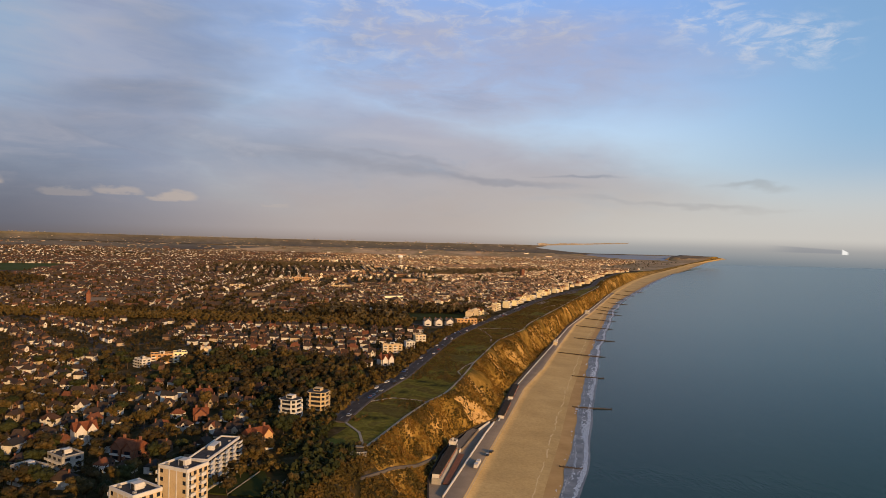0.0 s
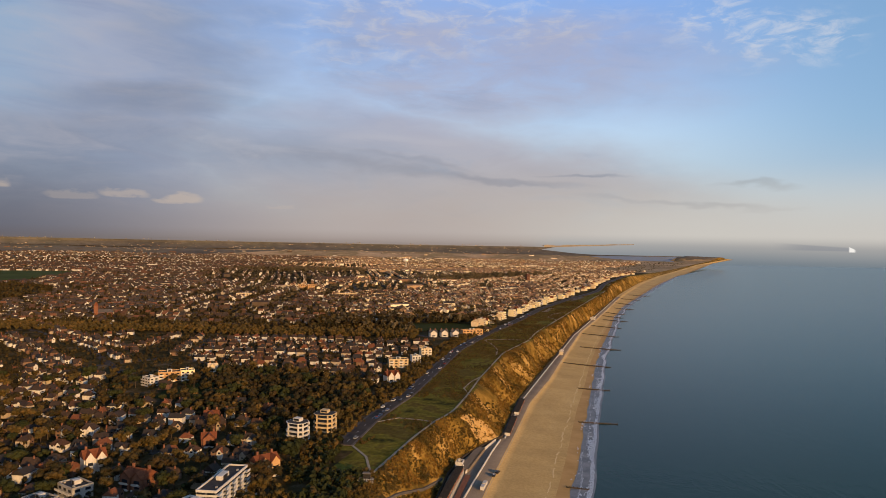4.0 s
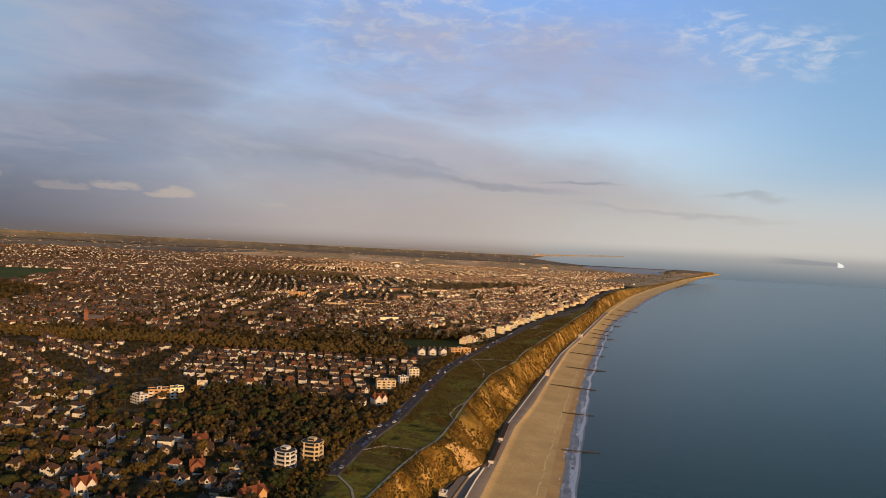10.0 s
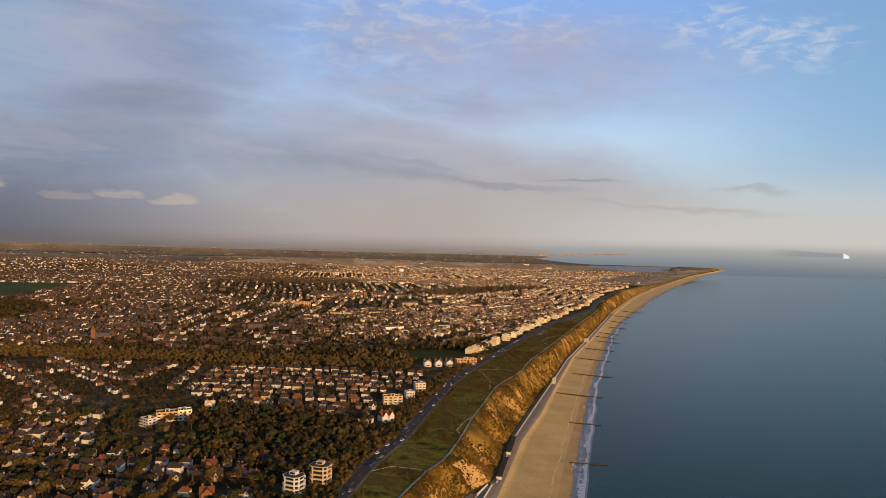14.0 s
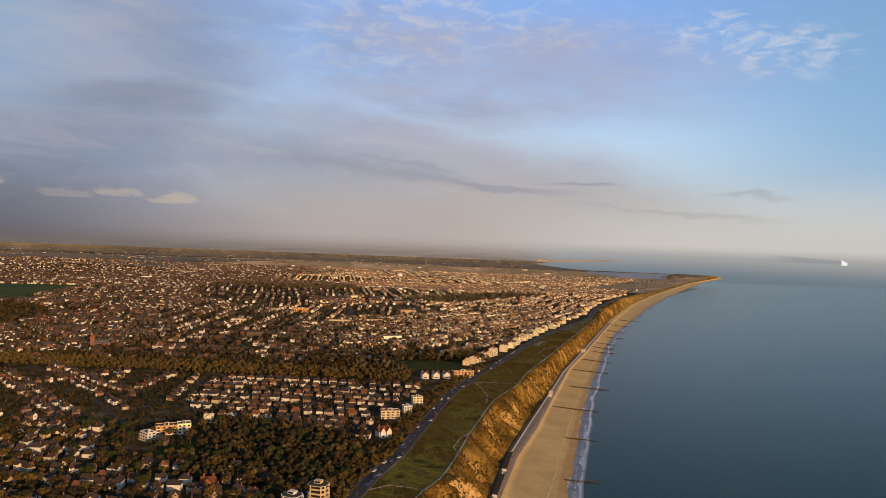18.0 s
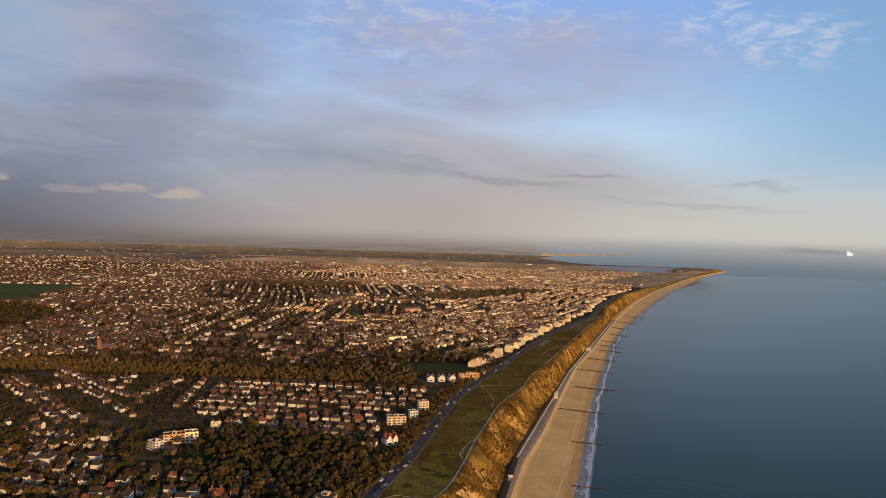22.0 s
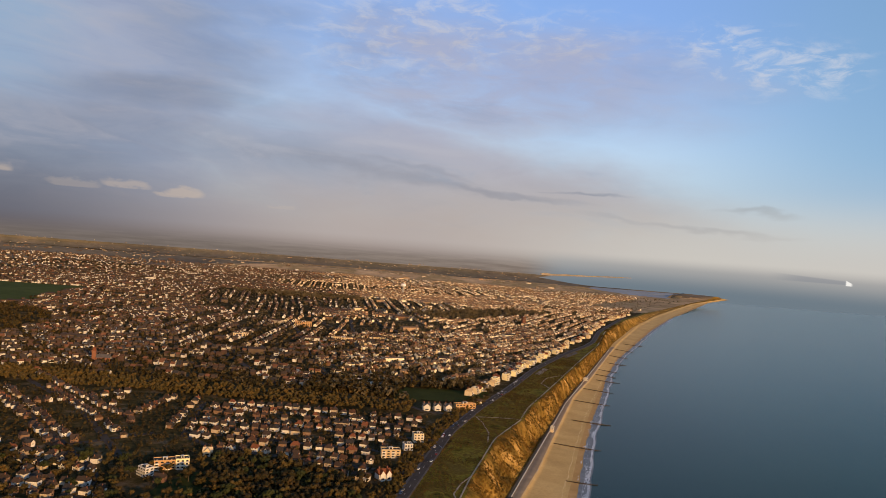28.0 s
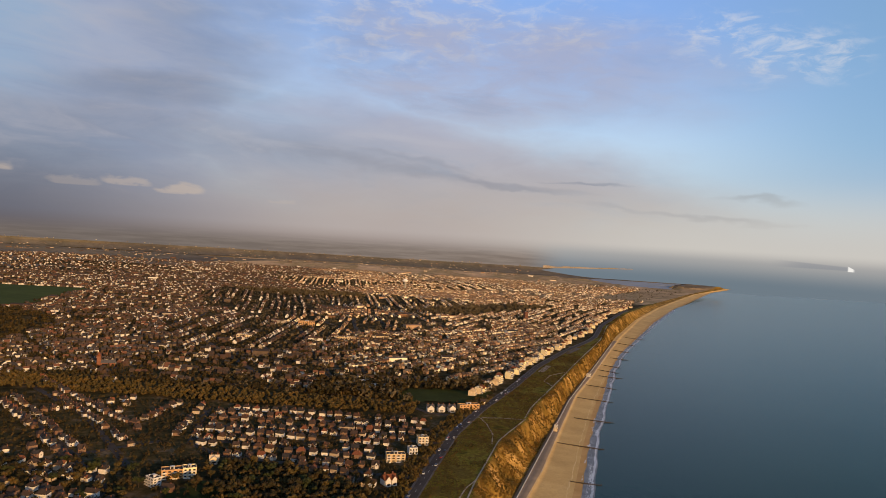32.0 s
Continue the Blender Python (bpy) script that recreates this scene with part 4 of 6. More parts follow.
shaded_houses = raw("suburb_houses", shaded_v, shaded_f, M_WALL_SHADED, town, "brick and cream suburb houses, darkened to imitate cloud shade")
shaded_houses["kind"] = "stuff"
plain_roofs = raw("plain_roofs", proof_v, proof_f, M_ROOF_PLAIN, town, "brown far-off roofs, lightened to carry haze")
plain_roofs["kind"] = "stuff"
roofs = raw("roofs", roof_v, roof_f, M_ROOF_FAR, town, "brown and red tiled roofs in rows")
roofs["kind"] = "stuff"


# ---- trees ----
def clump_cloud(r, n, size, seed, flat=0.8, blobs=7, core=False):
    """Small leaf clumps gathered into uneven boughs, with gaps."""
    q = random.Random(seed)
    bs = [(Vector((q.gauss(0, 0.42), q.gauss(0, 0.42), q.uniform(-0.45, 0.6))) * r, q.uniform(0.34, 0.58) * r) for _ in range(blobs)]
    v, f = [], []
    for c, br in (bs if core else ()):           # the dense inside of each bough
        k = len(v)
        for ring, (zz, rr) in enumerate(((-0.75, 0.45), (-0.1, 0.86), (0.55, 0.66))):
            for i in range(6):
                a = (i + 0.5 * (ring % 2)) * math.pi / 3
                p = c + Vector((math.cos(a) * rr, math.sin(a) * rr, zz)) * br * q.uniform(0.78, 1.0)
                v.append(Vector((p.x, p.y, p.z * flat)))
        v.append(Vector((c.x, c.y, (c.z + 0.85 * br) * flat)))
        for ring in (0, 1):
            for i in range(6):
                f.append((k + ring * 6 + i, k + ring * 6 + (i + 1) % 6, k + ring * 6 + 6 + (i + 1) % 6, k + ring * 6 + 6 + i))
        f += [(k + 12 + i, k + 12 + (i + 1) % 6, k + 18) for i in range(6)]
    for _ in range(n):
        c, br = q.choice(bs)
        d = Vector((q.gauss(0, 1), q.gauss(0, 1), q.gauss(0.25, 1))).normalized()
        p = c + d * br * q.uniform(0.75, 1.05)
        p.z *= flat
        nrm = (d + Vector((q.gauss(0, .5), q.gauss(0, .5), q.gauss(0, .5)))).normalized()
        t1 = nrm.orthogonal().normalized()
        t2 = nrm.cross(t1)
        a0 = q.uniform(0, 6.28)
        k = len(v)
        m = q.choice((3, 4))
        for i in range(m):
            a = a0 + i * 2 * math.pi / m
            v.append(p + (t1 * math.cos(a) + t2 * math.sin(a)) * size * q.uniform(0.7, 1.25) + nrm * q.uniform(-0.12, 0.12) * size)
        f.append(tuple(range(k, k + m)))
    return v, f


def trunk_mesh(h, r, seed):
    q = random.Random(seed)
    bm = bmesh.new()

    def limb(p0, p1, r0, r1):
        d = (p1 - p0).normalized()
        a = d.orthogonal().normalized()
        c = d.cross(a)
        rings = [[bm.verts.new(p + (a * math.cos(i * 1.257) + c * math.sin(i * 1.257)) * rr) for i in range(5)] for p, rr in ((p0, r0), (p1, r1))]
        for i in range(5):
            bm.faces.new((rings[0][i], rings[0][(i + 1) % 5], rings[1][(i + 1) % 5], rings[1][i]))
    top = Vector((q.uniform(-.3, .3), q.uniform(-.3, .3), h * 0.55))
    limb(Vector((0, 0, -1)), top, r, r * 0.6)
    for _ in range(6):
        a = q.uniform(0, 6.28)
        limb(top * q.uniform(0.7, 1.0), Vector((math.cos(a) * h * 0.3, math.sin(a) * h * 0.3, h * q.uniform(0.68, 0.95))), r * 0.4, r * 0.1)
    return bm


def tree_kind(h, mat, seed, label, n=190, flat=0.85):
    base = empty("tree", Matrix.Identity(4), label, "tree", "garden and park trees")
    part("trunk", trunk_mesh(h, 0.028 * h, seed), M_BARK, base)
    v, f = clump_cloud(h * 0.42, n * 2, h * 0.044, seed, flat, 10, True)
    raw("crown", [p + Vector((0, 0, h * 0.64)) for p in v], f, mat, base)
    return base


TREES = [tree_kind(13, M_GOLD, 1, "bare winter tree with a few golden-brown leaves"), tree_kind(15, M_LEAF, 2, "tall russet-brown winter tree"), tree_kind(11, M_BELT, 3, "low brown garden tree in winter leaf"),
         tree_kind(14, M_PINE, 4, "dark green pine with a broad crown", 220, 0.7), tree_kind(12, M_PINE, 5, "dark evergreen oak in a garden", 220, 0.9)]
placed = set()


def put_tree(k, x, y, s):
    p = on_ground(x, y)
    mat = Matrix.LocRotScale(p, Euler((0, 0, rng.uniform(0, 6.28))), (s, s, s * rng.uniform(0.85, 1.1)))
    if k.name not in placed:
        placed.add(k.name)
        k.matrix_world = mat
    else:
        copy_thing(k, Matrix.LocRotScale(p, Euler((0, 0, rng.uniform(0, 6.28))), None)).scale = (s, s, s * rng.uniform(0.85, 1.1))


GROVE = [(-185, 470), (-150, 445), (-105, 440), (-92, 425), (-66, 445), (-58, 500), (-60, 540), (-95, 562), (-130, 585), (-185, 590), (-180, 530)]
n_tree = 0
tries = 0
while n_tree < 385 and tries < 12000:
    tries += 1
    y = rng.uniform(250, 560)
    x = rng.uniform(-0.62 * y - 20, -62)
    if x > ROAD(max(y, 300)) - 14 or not claim(x, y, rng.uniform(2.2, 3.4)):
        continue
    put_tree(rng.choices(TREES, (4, 3, 4, 1.5, 1.5))[0], x, y, rng.uniform(0.44, 0.82))
    n_tree += 1

templates = [clump_cloud(1.0, n, sz, 30 + i, fl, 7, True) for i, (n, sz, fl) in enumerate(((85, 0.155, 0.9), (95, 0.15, 0.8), (80, 0.16, 1.0)))]
small = [clump_cloud(1.0, 20, 0.37, 50 + i, 0.8, 5) for i in range(3)]


def scatter(name, spots, mats_label, mat, source, category):
    """Many trees or bushes as one mesh: (x, y, radius, lift) each."""
    vs, fs, k = [], [], 0
    arr = [(np.array([tuple(p) for p in v]), f) for v, f in source]
    for x, y, r, lift in spots:
        v, f = rng.choice(arr)
        a = rng.uniform(0, 6.28)
        c, s = math.cos(a) * r, math.sin(a) * r
        p = on_ground(x, y)
        vv = np.stack((v[:, 0] * c - v[:, 1] * s + p.x, v[:, 0] * s + v[:, 1] * c + p.y, v[:, 2] * r * rng.uniform(0.8, 1.2) + p.z + lift), 1)
        vs.append(vv)
        fs.extend([tuple(i + k for i in q) for q in f])
        k += len(v)
    return tagged(raw(name, np.concatenate(vs).tolist(), fs, mat), mats_label, category, kind="stuff")


spots = []
tries = 0
while len(spots) < 400 and tries < 9000:
    tries += 1
    x, y = rng.uniform(-190, -50), rng.uniform(425, 600)
    if inside(GROVE, x, y) and x < ROAD(y) - 12:
        r = rng.uniform(2.0, 4.9)
        if claim(x, y, r * 0.72):
            spots.append((x, y, r, r * 1.3))
scatter("grove", [q for i, q in enumerate(spots) if i % 5 > 1], "dense brown winter wood beside the cliff-top road", M_LEAF, templates, "wood")
scatter("grove", spots[::5], "golden-brown crowns in the wood by the road", M_GOLD, templates, "wood")
scatter("grove", spots[1::5], "dark evergreen crowns in the wood by the road", M_PINE, templates, "wood")
spots = []
for _ in range(2600):
    x, y = rng.uniform(-545, -30), rng.uniform(772, 885)
    if inside(WOODS[0], x, y) and claim(x, y, 2.1):
        r = rng.uniform(2.3, 4.0)
        spots.append((x, y, r, r * 1.0))
scatter("tree_belt", spots, "belt of tall golden-brown trees between the suburbs", M_GOLD, templates, "wood")
spots = []
for _ in range(6500):      # gardens of the suburb
    y = rng.uniform(300, 780)
    x = rng.uniform(-0.66 * y - 30, -15)
    if x < ROAD(y) - 14 and claim(x, y, 1.4):
        r = rng.uniform(1.0, 2.5)
        spots.append((x, y, r, r * 1.0))
scatter("garden_trees", spots[::2], "small brown garden trees and hedges among the houses", M_LEAF, small, "trees")
scatter("garden_trees", spots[1::2], "golden-brown garden trees among the houses", M_BELT, small, "trees")
spots = list(garden_spots)
for _ in range(12000):
    y = 860 + 3400 * rng.random() ** 1.5
    x = rng.uniform(-0.72 * y - 40, min(0.33 * y, TOP(y) - 60))
    if x > (FRONT(y) - 14 if 905 < y < 2800 else TOP(y) - 50) or any(inside(p, x, y) for p in FIELDS) or inside(HARBOUR, x, y):
        continue
    r = rng.uniform(1.8, 4.2)
    spots.append((x, y, r, r * 0.9))
for w in WOODS[1:]:
    for _ in range(1100):
        x, y = rng.uniform(min(p[0] for p in w), max(p[0] for p in w)), rng.uniform(min(p[1] for p in w), max(p[1] for p in w))
        if inside(w, x, y) and not any(inside(q, x, y) for q in FIELDS):
            r = rng.uniform(3.2, 6.5)
            spots.append((x, y, r, r))
# far trees on the right get the haze-pale leaves, the left stays dark
near_t, far_t = [], []
for q in spots:
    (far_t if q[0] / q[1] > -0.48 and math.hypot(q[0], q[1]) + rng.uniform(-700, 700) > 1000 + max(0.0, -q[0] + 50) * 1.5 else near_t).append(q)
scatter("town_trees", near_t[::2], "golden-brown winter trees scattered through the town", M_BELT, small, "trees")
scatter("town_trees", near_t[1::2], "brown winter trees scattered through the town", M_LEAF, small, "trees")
scatter("distant_trees", far_t, "brown winter trees among far-off roofs, haze in their colour", M_HAZELEAF, small, "trees")
spots = []
for _ in range(15000):     # scrub on the cliff
    y = 250 + 1900 * rng.random() ** 2.4
    f = rng.uniform(-0.05, 0.92)
    x = TOP(y) + (TOE(y) - TOP(y)) * f
    if wob(x, y, 0.03, 9) > 0.34 or abs(x - SLOPE_X(y)) < 1.1 and y < 410:
        continue
    r = rng.uniform(0.5, 1.5)
    spots.append((x, y, r, r * 0.3))
cut = [wob(q[0], q[1], 0.05, 21) > 0.12 or q[1] < 334 for q in spots]
scatter("cliff_scrub", [q for q, k in zip(spots, cut) if not k], "golden-brown gorse and scrub covering the cliff", M_GORSE, small, "scrub")
scatter("cliff_scrub", [q for q, k in zip(spots, cut) if k], "dark green gorse thickets on the cliff", M_SCRUB, small, "scrub")
spots = []
for _ in range(10500):      # bushes on the rough grass and along the road
    y = 395 + 900 * rng.random() ** 1.2
    f = rng.random()
    x = ROAD(y) + 4.8 + (TOP(y) - ROAD(y) - 8) * f
    if wob(x, y, 0.022, 11) + min(0.32, max(-0.34, (y - 560) * 0.0034)) + (0.25 if f < 0.25 else 0) < 0.05 + rng.uniform(-0.14, 0.14):
        continue
    r = rng.uniform(0.35, 1.0)
    spots.append((x, y, r, r * 0.35))
for _ in range(3200):      # hedges and scrub farther along the cliff top
    y = rng.uniform(900, 2200)
    x = ROAD(y) + 7 + (TOP(y) - ROAD(y) - 7) * rng.random()
    if wob(x, y, 0.016, 12) > -0.02:
        r = rng.uniform(0.5, 1.5)
        spots.append((x, y, r, r * 0.3))
for _ in range(900):
    y = rng.uniform(300, 900)
    x = ROAD(y) - rng.uniform(4.6, 24)
    if claim(x, y, 1.2):
        r = rng.uniform(1.4, 3.2)
        spots.append((x, y, r, r * 0.7))
scatter("cliff_top_bushes", spots, "low dark bushes on the rough cliff-top grass", M_SCRUB, small, "bushes")
GARDEN = [(-93, 282), (-70, 280), (-72, 298), (-80, 316), (-86, 316)]
spots = []
for _ in range(1700):      # thickets of the chine below the flats
    y = rng.uniform(225, 400)
    x = rng.uniform(-74, TOP(y) - 2) if y < 345 else rng.uniform(-95, -60)
    if not inside(GARDEN, x, y) and claim(x, y, 1.3):
        r = rng.uniform(1.4, 3.4)
        spots.append((x, y, r, r * 0.6))
scatter("chine_thicket", spots[::6], "golden crowns of low trees in the chine", M_BELT, templates, "bushes")
scatter("chine_thicket", [q for i, q in enumerate(spots) if i % 6], "dark thicket of bushes and low trees in the chine", M_PINE, small, "bushes")


# ---- roads, paths and walls that follow the coast ----
def ribbon(name, pts, width, lift, mat, parent=None, label="", thick=0.25, step=4.0, kind="structure", category="", level=None, flat=False):
    """A band with thickness laid over the ground along a line of points."""
    line_pts = []
    for (x0, y0), (x1, y1) in zip(pts, pts[1:]):
        n = max(1, int(math.hypot(x1 - x0, y1 - y0) / step))
        line_pts += [(x0 + (x1 - x0) * i / n, y0 + (y1 - y0) * i / n) for i in range(n)]
    line_pts.append(pts[-1])
    v, f = [], []
    for i, (x, y) in enumerate(line_pts):
        xa, ya = line_pts[max(i - 1, 0)]
        xb, yb = line_pts[min(i + 1, len(line_pts) - 1)]
        l = math.hypot(xb - xa, yb - ya) or 1
        nx, ny = (yb - ya) / l, -(xb - xa) / l
        w = width / 2
        lo, hi = (x - nx * w, y - ny * w), (x + nx * w, y + ny * w)
        if isinstance(level, tuple):
            za = zb = level[0] + (level[1] - level[0]) * i / max(len(line_pts) - 1, 1)
        else:
            za, zb = (level, level) if level is not None else (height(x, y),) * 2 if flat else (height(*lo), height(*hi))
        v += [(*lo, za + lift), (*hi, zb + lift), (*hi, zb + lift - thick), (*lo, za + lift - thick)]
    for i in range(len(line_pts) - 1):
        k = i * 4
        for a, b_ in ((0, 1), (1, 2), (2, 3), (3, 0)):
            f.append((k + a, k + b_, k + 4 + b_, k + 4 + a))
    e = (len(line_pts) - 1) * 4
    f += [(3, 2, 1, 0), (e, e + 1, e + 2, e + 3)]
    v = [far_bend(*p) for p in v]
    ob = raw(name, v, f, mat, parent)
    return tagged(ob, label, category or name.replace("_", " "), kind=kind)


road_pts = [(ROAD(y), y) for y in np.arange(392, 2420, 24.0)]
ribbon("pavement", [(x - 0.5, y) for x, y in road_pts], 11.0, 0.45, M_PAVE, label="grey footways along the cliff-top road", thick=0.9)
ribbon("road", road_pts, 7.6, 0.62, M_ASPHALT, label="dark asphalt cliff-top road with parking bays", thick=0.9)
for k in range(56):
    y = 400 + k * 17.0
    x = ROAD(y)
    a = math.atan2(ROAD(y + 3) - ROAD(y - 3), 6)
    bm = bmesh.new()
    box(bm, -0.09, 0.09, -2.6, 2.6, 0, 0.012, Matrix.Translation((x, y, height(x, y) + 0.62)) @ Matrix.Rotation(-a, 4, "Z"))
    part("road_marking", bm, M_WHITE, bpy.data.objects["road"])
side_roads = [[(-58, 396), (-75, 388), (-110, 372), (-150, 372), (-260, 385)], [(-20, 585), (-60, 589), (-200, 612), (-235, 640), (-262, 770)],
              [(-12, 640), (-60, 641), (-235, 652)], [(-2, 690), (-240, 700)], [(6, 735), (-120, 744), (-250, 757)], [(-470, 748), (-312, 584), (-255, 520), (-240, 440), (-245, 330)],
              [(30, 800), (-20, 806), (-60, 850), (-200, 880), (-420, 900)], [(-520, 848), (-360, 700), (-258, 566)], [(-262, 640), (-300, 600), (-315, 586)]]
for pts in side_roads:
    ribbon("road", pts, 6.5, 0.30, M_ASPHALT, label="narrow suburban street between gardens", thick=0.7, step=8)
for a in (0.55, 0.8, 1.05, 1.3, -0.2):        # long straight streets of the town
    for k in range(3):
        x0, y0 = -700 + 330 * k + 200 * a, 900 + 60 * k
        pts = [(x, y) for x, y in [(x0 - 90 * i * math.cos(a) * 0.6, y0 + 90 * i * math.sin(a + 0.4)) for i in range(9)] if y > 880 and x < (FRONT(y) if y > 910 else 0) - 60]
        if len(pts) < 3:
            continue
        ribbon("road", pts, 8, 0.45, M_ASPHALT, label="long straight town street", thick=0.8, step=30)

# cliff-top path, tracks on the grass and the slanting way down
top_pts = [(TOP(y) - 3, y) for y in np.arange(336, 812, 12.0)]
ribbon("cliff_path", top_pts, 1.2, 0.40, M_PATH, label="pale gravel path along the cliff edge", thick=0.8)
ribbon("grass_track", [(-58, 400), (-44, 372), (-38, 342)], 1.3, 0.32, M_PATH, label="worn sandy track across the grass", thick=0.7)
ribbon("grass_track", [(-52, 412), (-48, 440), (-33, 452), (-18, 448), (-8, 442)], 1.0, 0.30, M_PATH, label="worn sandy track across the grass", thick=0.7)
ribbon("grass_track", [(14, 520), (10, 545), (16, 570), (25, 590)], 1.1, 0.30, M_PATH, label="curved track looping back to the path", thick=0.7)
ribbon("grass_track", [(45, 700), (48, 735), (44, 775), (38, 800)], 1.4, 0.32, M_PATH, label="straight worn track on the grass", thick=0.7)
ribbon("grass_track", [(30, 800), (60, 806), (90, 806)], 1.5, 0.32, M_KERB, label="pale paved link to the cliff edge", thick=0.7)
ribbon("cliff_path", [(TOP(y) - 4, y) for y in np.arange(816, 1900, 24.0)], 1.5, 0.40, M_PATH, label="pale gravel path along the cliff edge", thick=0.8)
ribbon("grass_track", [(TOP(1010) - 5, 1010), (TOP(1040) - 22, 1045), (TOP(1090) - 24, 1090), (TOP(1130) - 6, 1130)], 1.8, 0.32, M_PATH, label="looping worn track on the grass", thick=0.7)
ribbon("car_park", [(ROAD(1120) + 13, 1118), (ROAD(1180) + 14, 1180)], 9.0, 0.40, M_KERB, label="pale cliff-top car park beside the road", thick=0.8)
ribbon("car_park", [(ROAD(1330) + 12, 1330), (ROAD(1410) + 12, 1410)], 8.0, 0.40, M_PAVE, label="grey cliff-top car park beside the road", thick=0.8)
ribbon("slanting_path", SLOPE, 1.1, 0.7, M_PAVE, label="paved slope cut down the cliff face", thick=2.0, flat=True)
ribbon("sea_wall", [(PROM(y) + 0.4, y) for y in np.arange(250, 1700, 10.0)], 0.6, 0.45, M_CONC, label="low pale wall between promenade and beach", thick=2.0)
# dark timber colour on this wall stands in for its shadow band
ribbon("retaining_wall", [(TOE(y) - 0.2, y) for y in np.arange(250, 1700, 10.0)], 0.9, 2.3, M_TIMBER, label="wall at the foot of the cliff, darkened for its shadow band", thick=3.2, level=4.6)
ribbon("promenade_kerb", [(TOE(y) + 2.2, y) for y in np.arange(500, 1700, 10.0)], 0.5, 0.8, M_WHITE, label="pale low wall along the inner edge of the promenade", thick=1.2, level=5.0)
y = 300.0
while y < 1300:                                  # broken lines of dry sand left by the tide
    n = int(rng.uniform(3, 9))
    row = [(PROM(q) + (SHORE(q) - PROM(q)) * (0.67 + 0.05 * wob(q, 1, 0.02, 1) + 0.035 * wob(q, 4, 0.13, 2)), q) for q in np.arange(y, y + 3.0 * n + 0.1, 3.0)]
    ribbon("tide_line", row, rng.uniform(0.5, 1.0), 0.06, M_RIDGE, label="broken ridge of pale dry sand on the beach", thick=0.5, kind="stuff", category="sand ridge")
    y += 3.0 * n + rng.uniform(1, 9)


# the garden of the long white flats: lawn, low walls and a curved path
def lawn(poly):
    v = [(x, y, height(x, y) + 0.5) for x, y in poly]
    n = len(v)
    v += [(x, y, z - 1.2) for x, y, z in v]
    return raw("lawn", v, [tuple(range(n))] + [(i, i + n, (i + 1) % n + n, (i + 1) % n) for i in range(n)], M_LAWN)


tagged(lawn(GARDEN), "dark green lawn below the white flats", "lawn", kind="structure")
tagged(lawn(SCHOOL_LAWN), "dark green lawn below the large school", "lawn", kind="structure")
ribbon("garden_wall", [(-93.2, 283), (-88.5, 303), (-85.5, 316)], 0.5, 1.3, M_CONC, label="low pale garden wall beside the lawn", thick=2.0)
ribbon("garden_wall", [(-84, 281), (-81, 296), (-78.5, 308)], 0.35, 0.9, M_KERB, label="low pale garden wall beside the lawn", thick=1.4)
ribbon("garden_path", [(-68.5, 281), (-67, 290), (-65.5, 297), (-63.5, 303), (-60.5, 309), (-56, 314)], 1.5, 0.45, M_PROM, label="curved garden path by the thicket", thick=1.0)


# green playing fields
for n_f, poly in enumerate(FIELDS):
    x0, x1, y0, y1 = min(p[0] for p in poly), max(p[0] for p in poly), min(p[1] for p in poly), max(p[1] for p in poly)
    st = max(8.0, (y1 - y0) / 16)
    v, f = [], []
    for i in range(int((x1 - x0) / st)):
        for j in range(int((y1 - y0) / st)):
            if inside(poly, x0 + (i + .5) * st, y0 + (j + .5) * st):
                k = len(v)
                v += [far_bend(x, y, height(x, y) + 0.8) for x, y in ((x0 + i * st, y0 + j * st), (x0 + (i + 1) * st, y0 + j * st), (x0 + (i + 1) * st, y0 + (j + 1) * st), (x0 + i * st, y0 + (j + 1) * st))]
                f.append((k, k + 1, k + 2, k + 3))
    tagged(raw("playing_field", v, f, M_LAWN if poly is PARK else M_FIELD), "open green playing field among the houses", "field", kind="structure")


# thin water running up over the sand
wv, wf = [], []
for i, y in enumerate(np.arange(240, 2900, 4.0)):
    for off, z in ((-2.5 + 2.2 * wob(y, 0, 0.03, 6), 0.10), (3.5, 0.06), (9.0 + 4 * wob(y, 0, 0.013, 3), 0.03)):
        x = SHORE(y) + off
        wv.append(far_bend(x, float(y), max(height(x, y), 0) + z))
    if i:
        k = i * 3
        wf += [(k - 3, k - 2, k + 1, k), (k - 2, k - 1, k + 2, k + 1)]
tagged(raw("shallow_wash", wv, wf, M_WASH, smooth=True), "thin pale water washing over the sand", "sea", kind="structure")

# foam of the small breakers
fv, ff = [], []
y = 250.0
while y < 2900:
    ds = 0.8 if y < 700 else 1.5 if y < 1100 else 2.8
    d_ = SHORE(y)
    st = 0.4 if y < 700 else 0.6
    for k in range(int(20 / st)):
        off = k * st - 5
        n = 0.8 * wob(y * 0.30 + 20, off * 1.6, 0.11, 1) + 0.7 * wob(y * 0.6, off * 1.8, 0.42, 2)
        edge = math.exp(-((off - 0 - 2.5 * wob(y, 0, 0.02, 6)) / 0.9) ** 2) + 1.15 * math.exp(-((off - 6 - 4 * wob(y, 0, 0.013, 3)) / 1.5) ** 2)
        if n * (1.0 if off < 7 else 0.35) + edge * 0.80 > 0.43:
            z = max(height(d_ + off, y), 0) + 0.09
            i = len(fv)
            j = [rng.uniform(-0.3, 0.3) for _ in range(4)]
            fv += [far_bend(d_ + off, y + j[0], z), far_bend(d_ + off + st, y + j[1], z + 0.06), far_bend(SHORE(y + ds) + off + st, y + ds + j[2], z + 0.05), far_bend(SHORE(y + ds) + off, y + ds + j[3], z)]
            ff.append((i, i + 1, i + 2, i + 3))
    y += ds
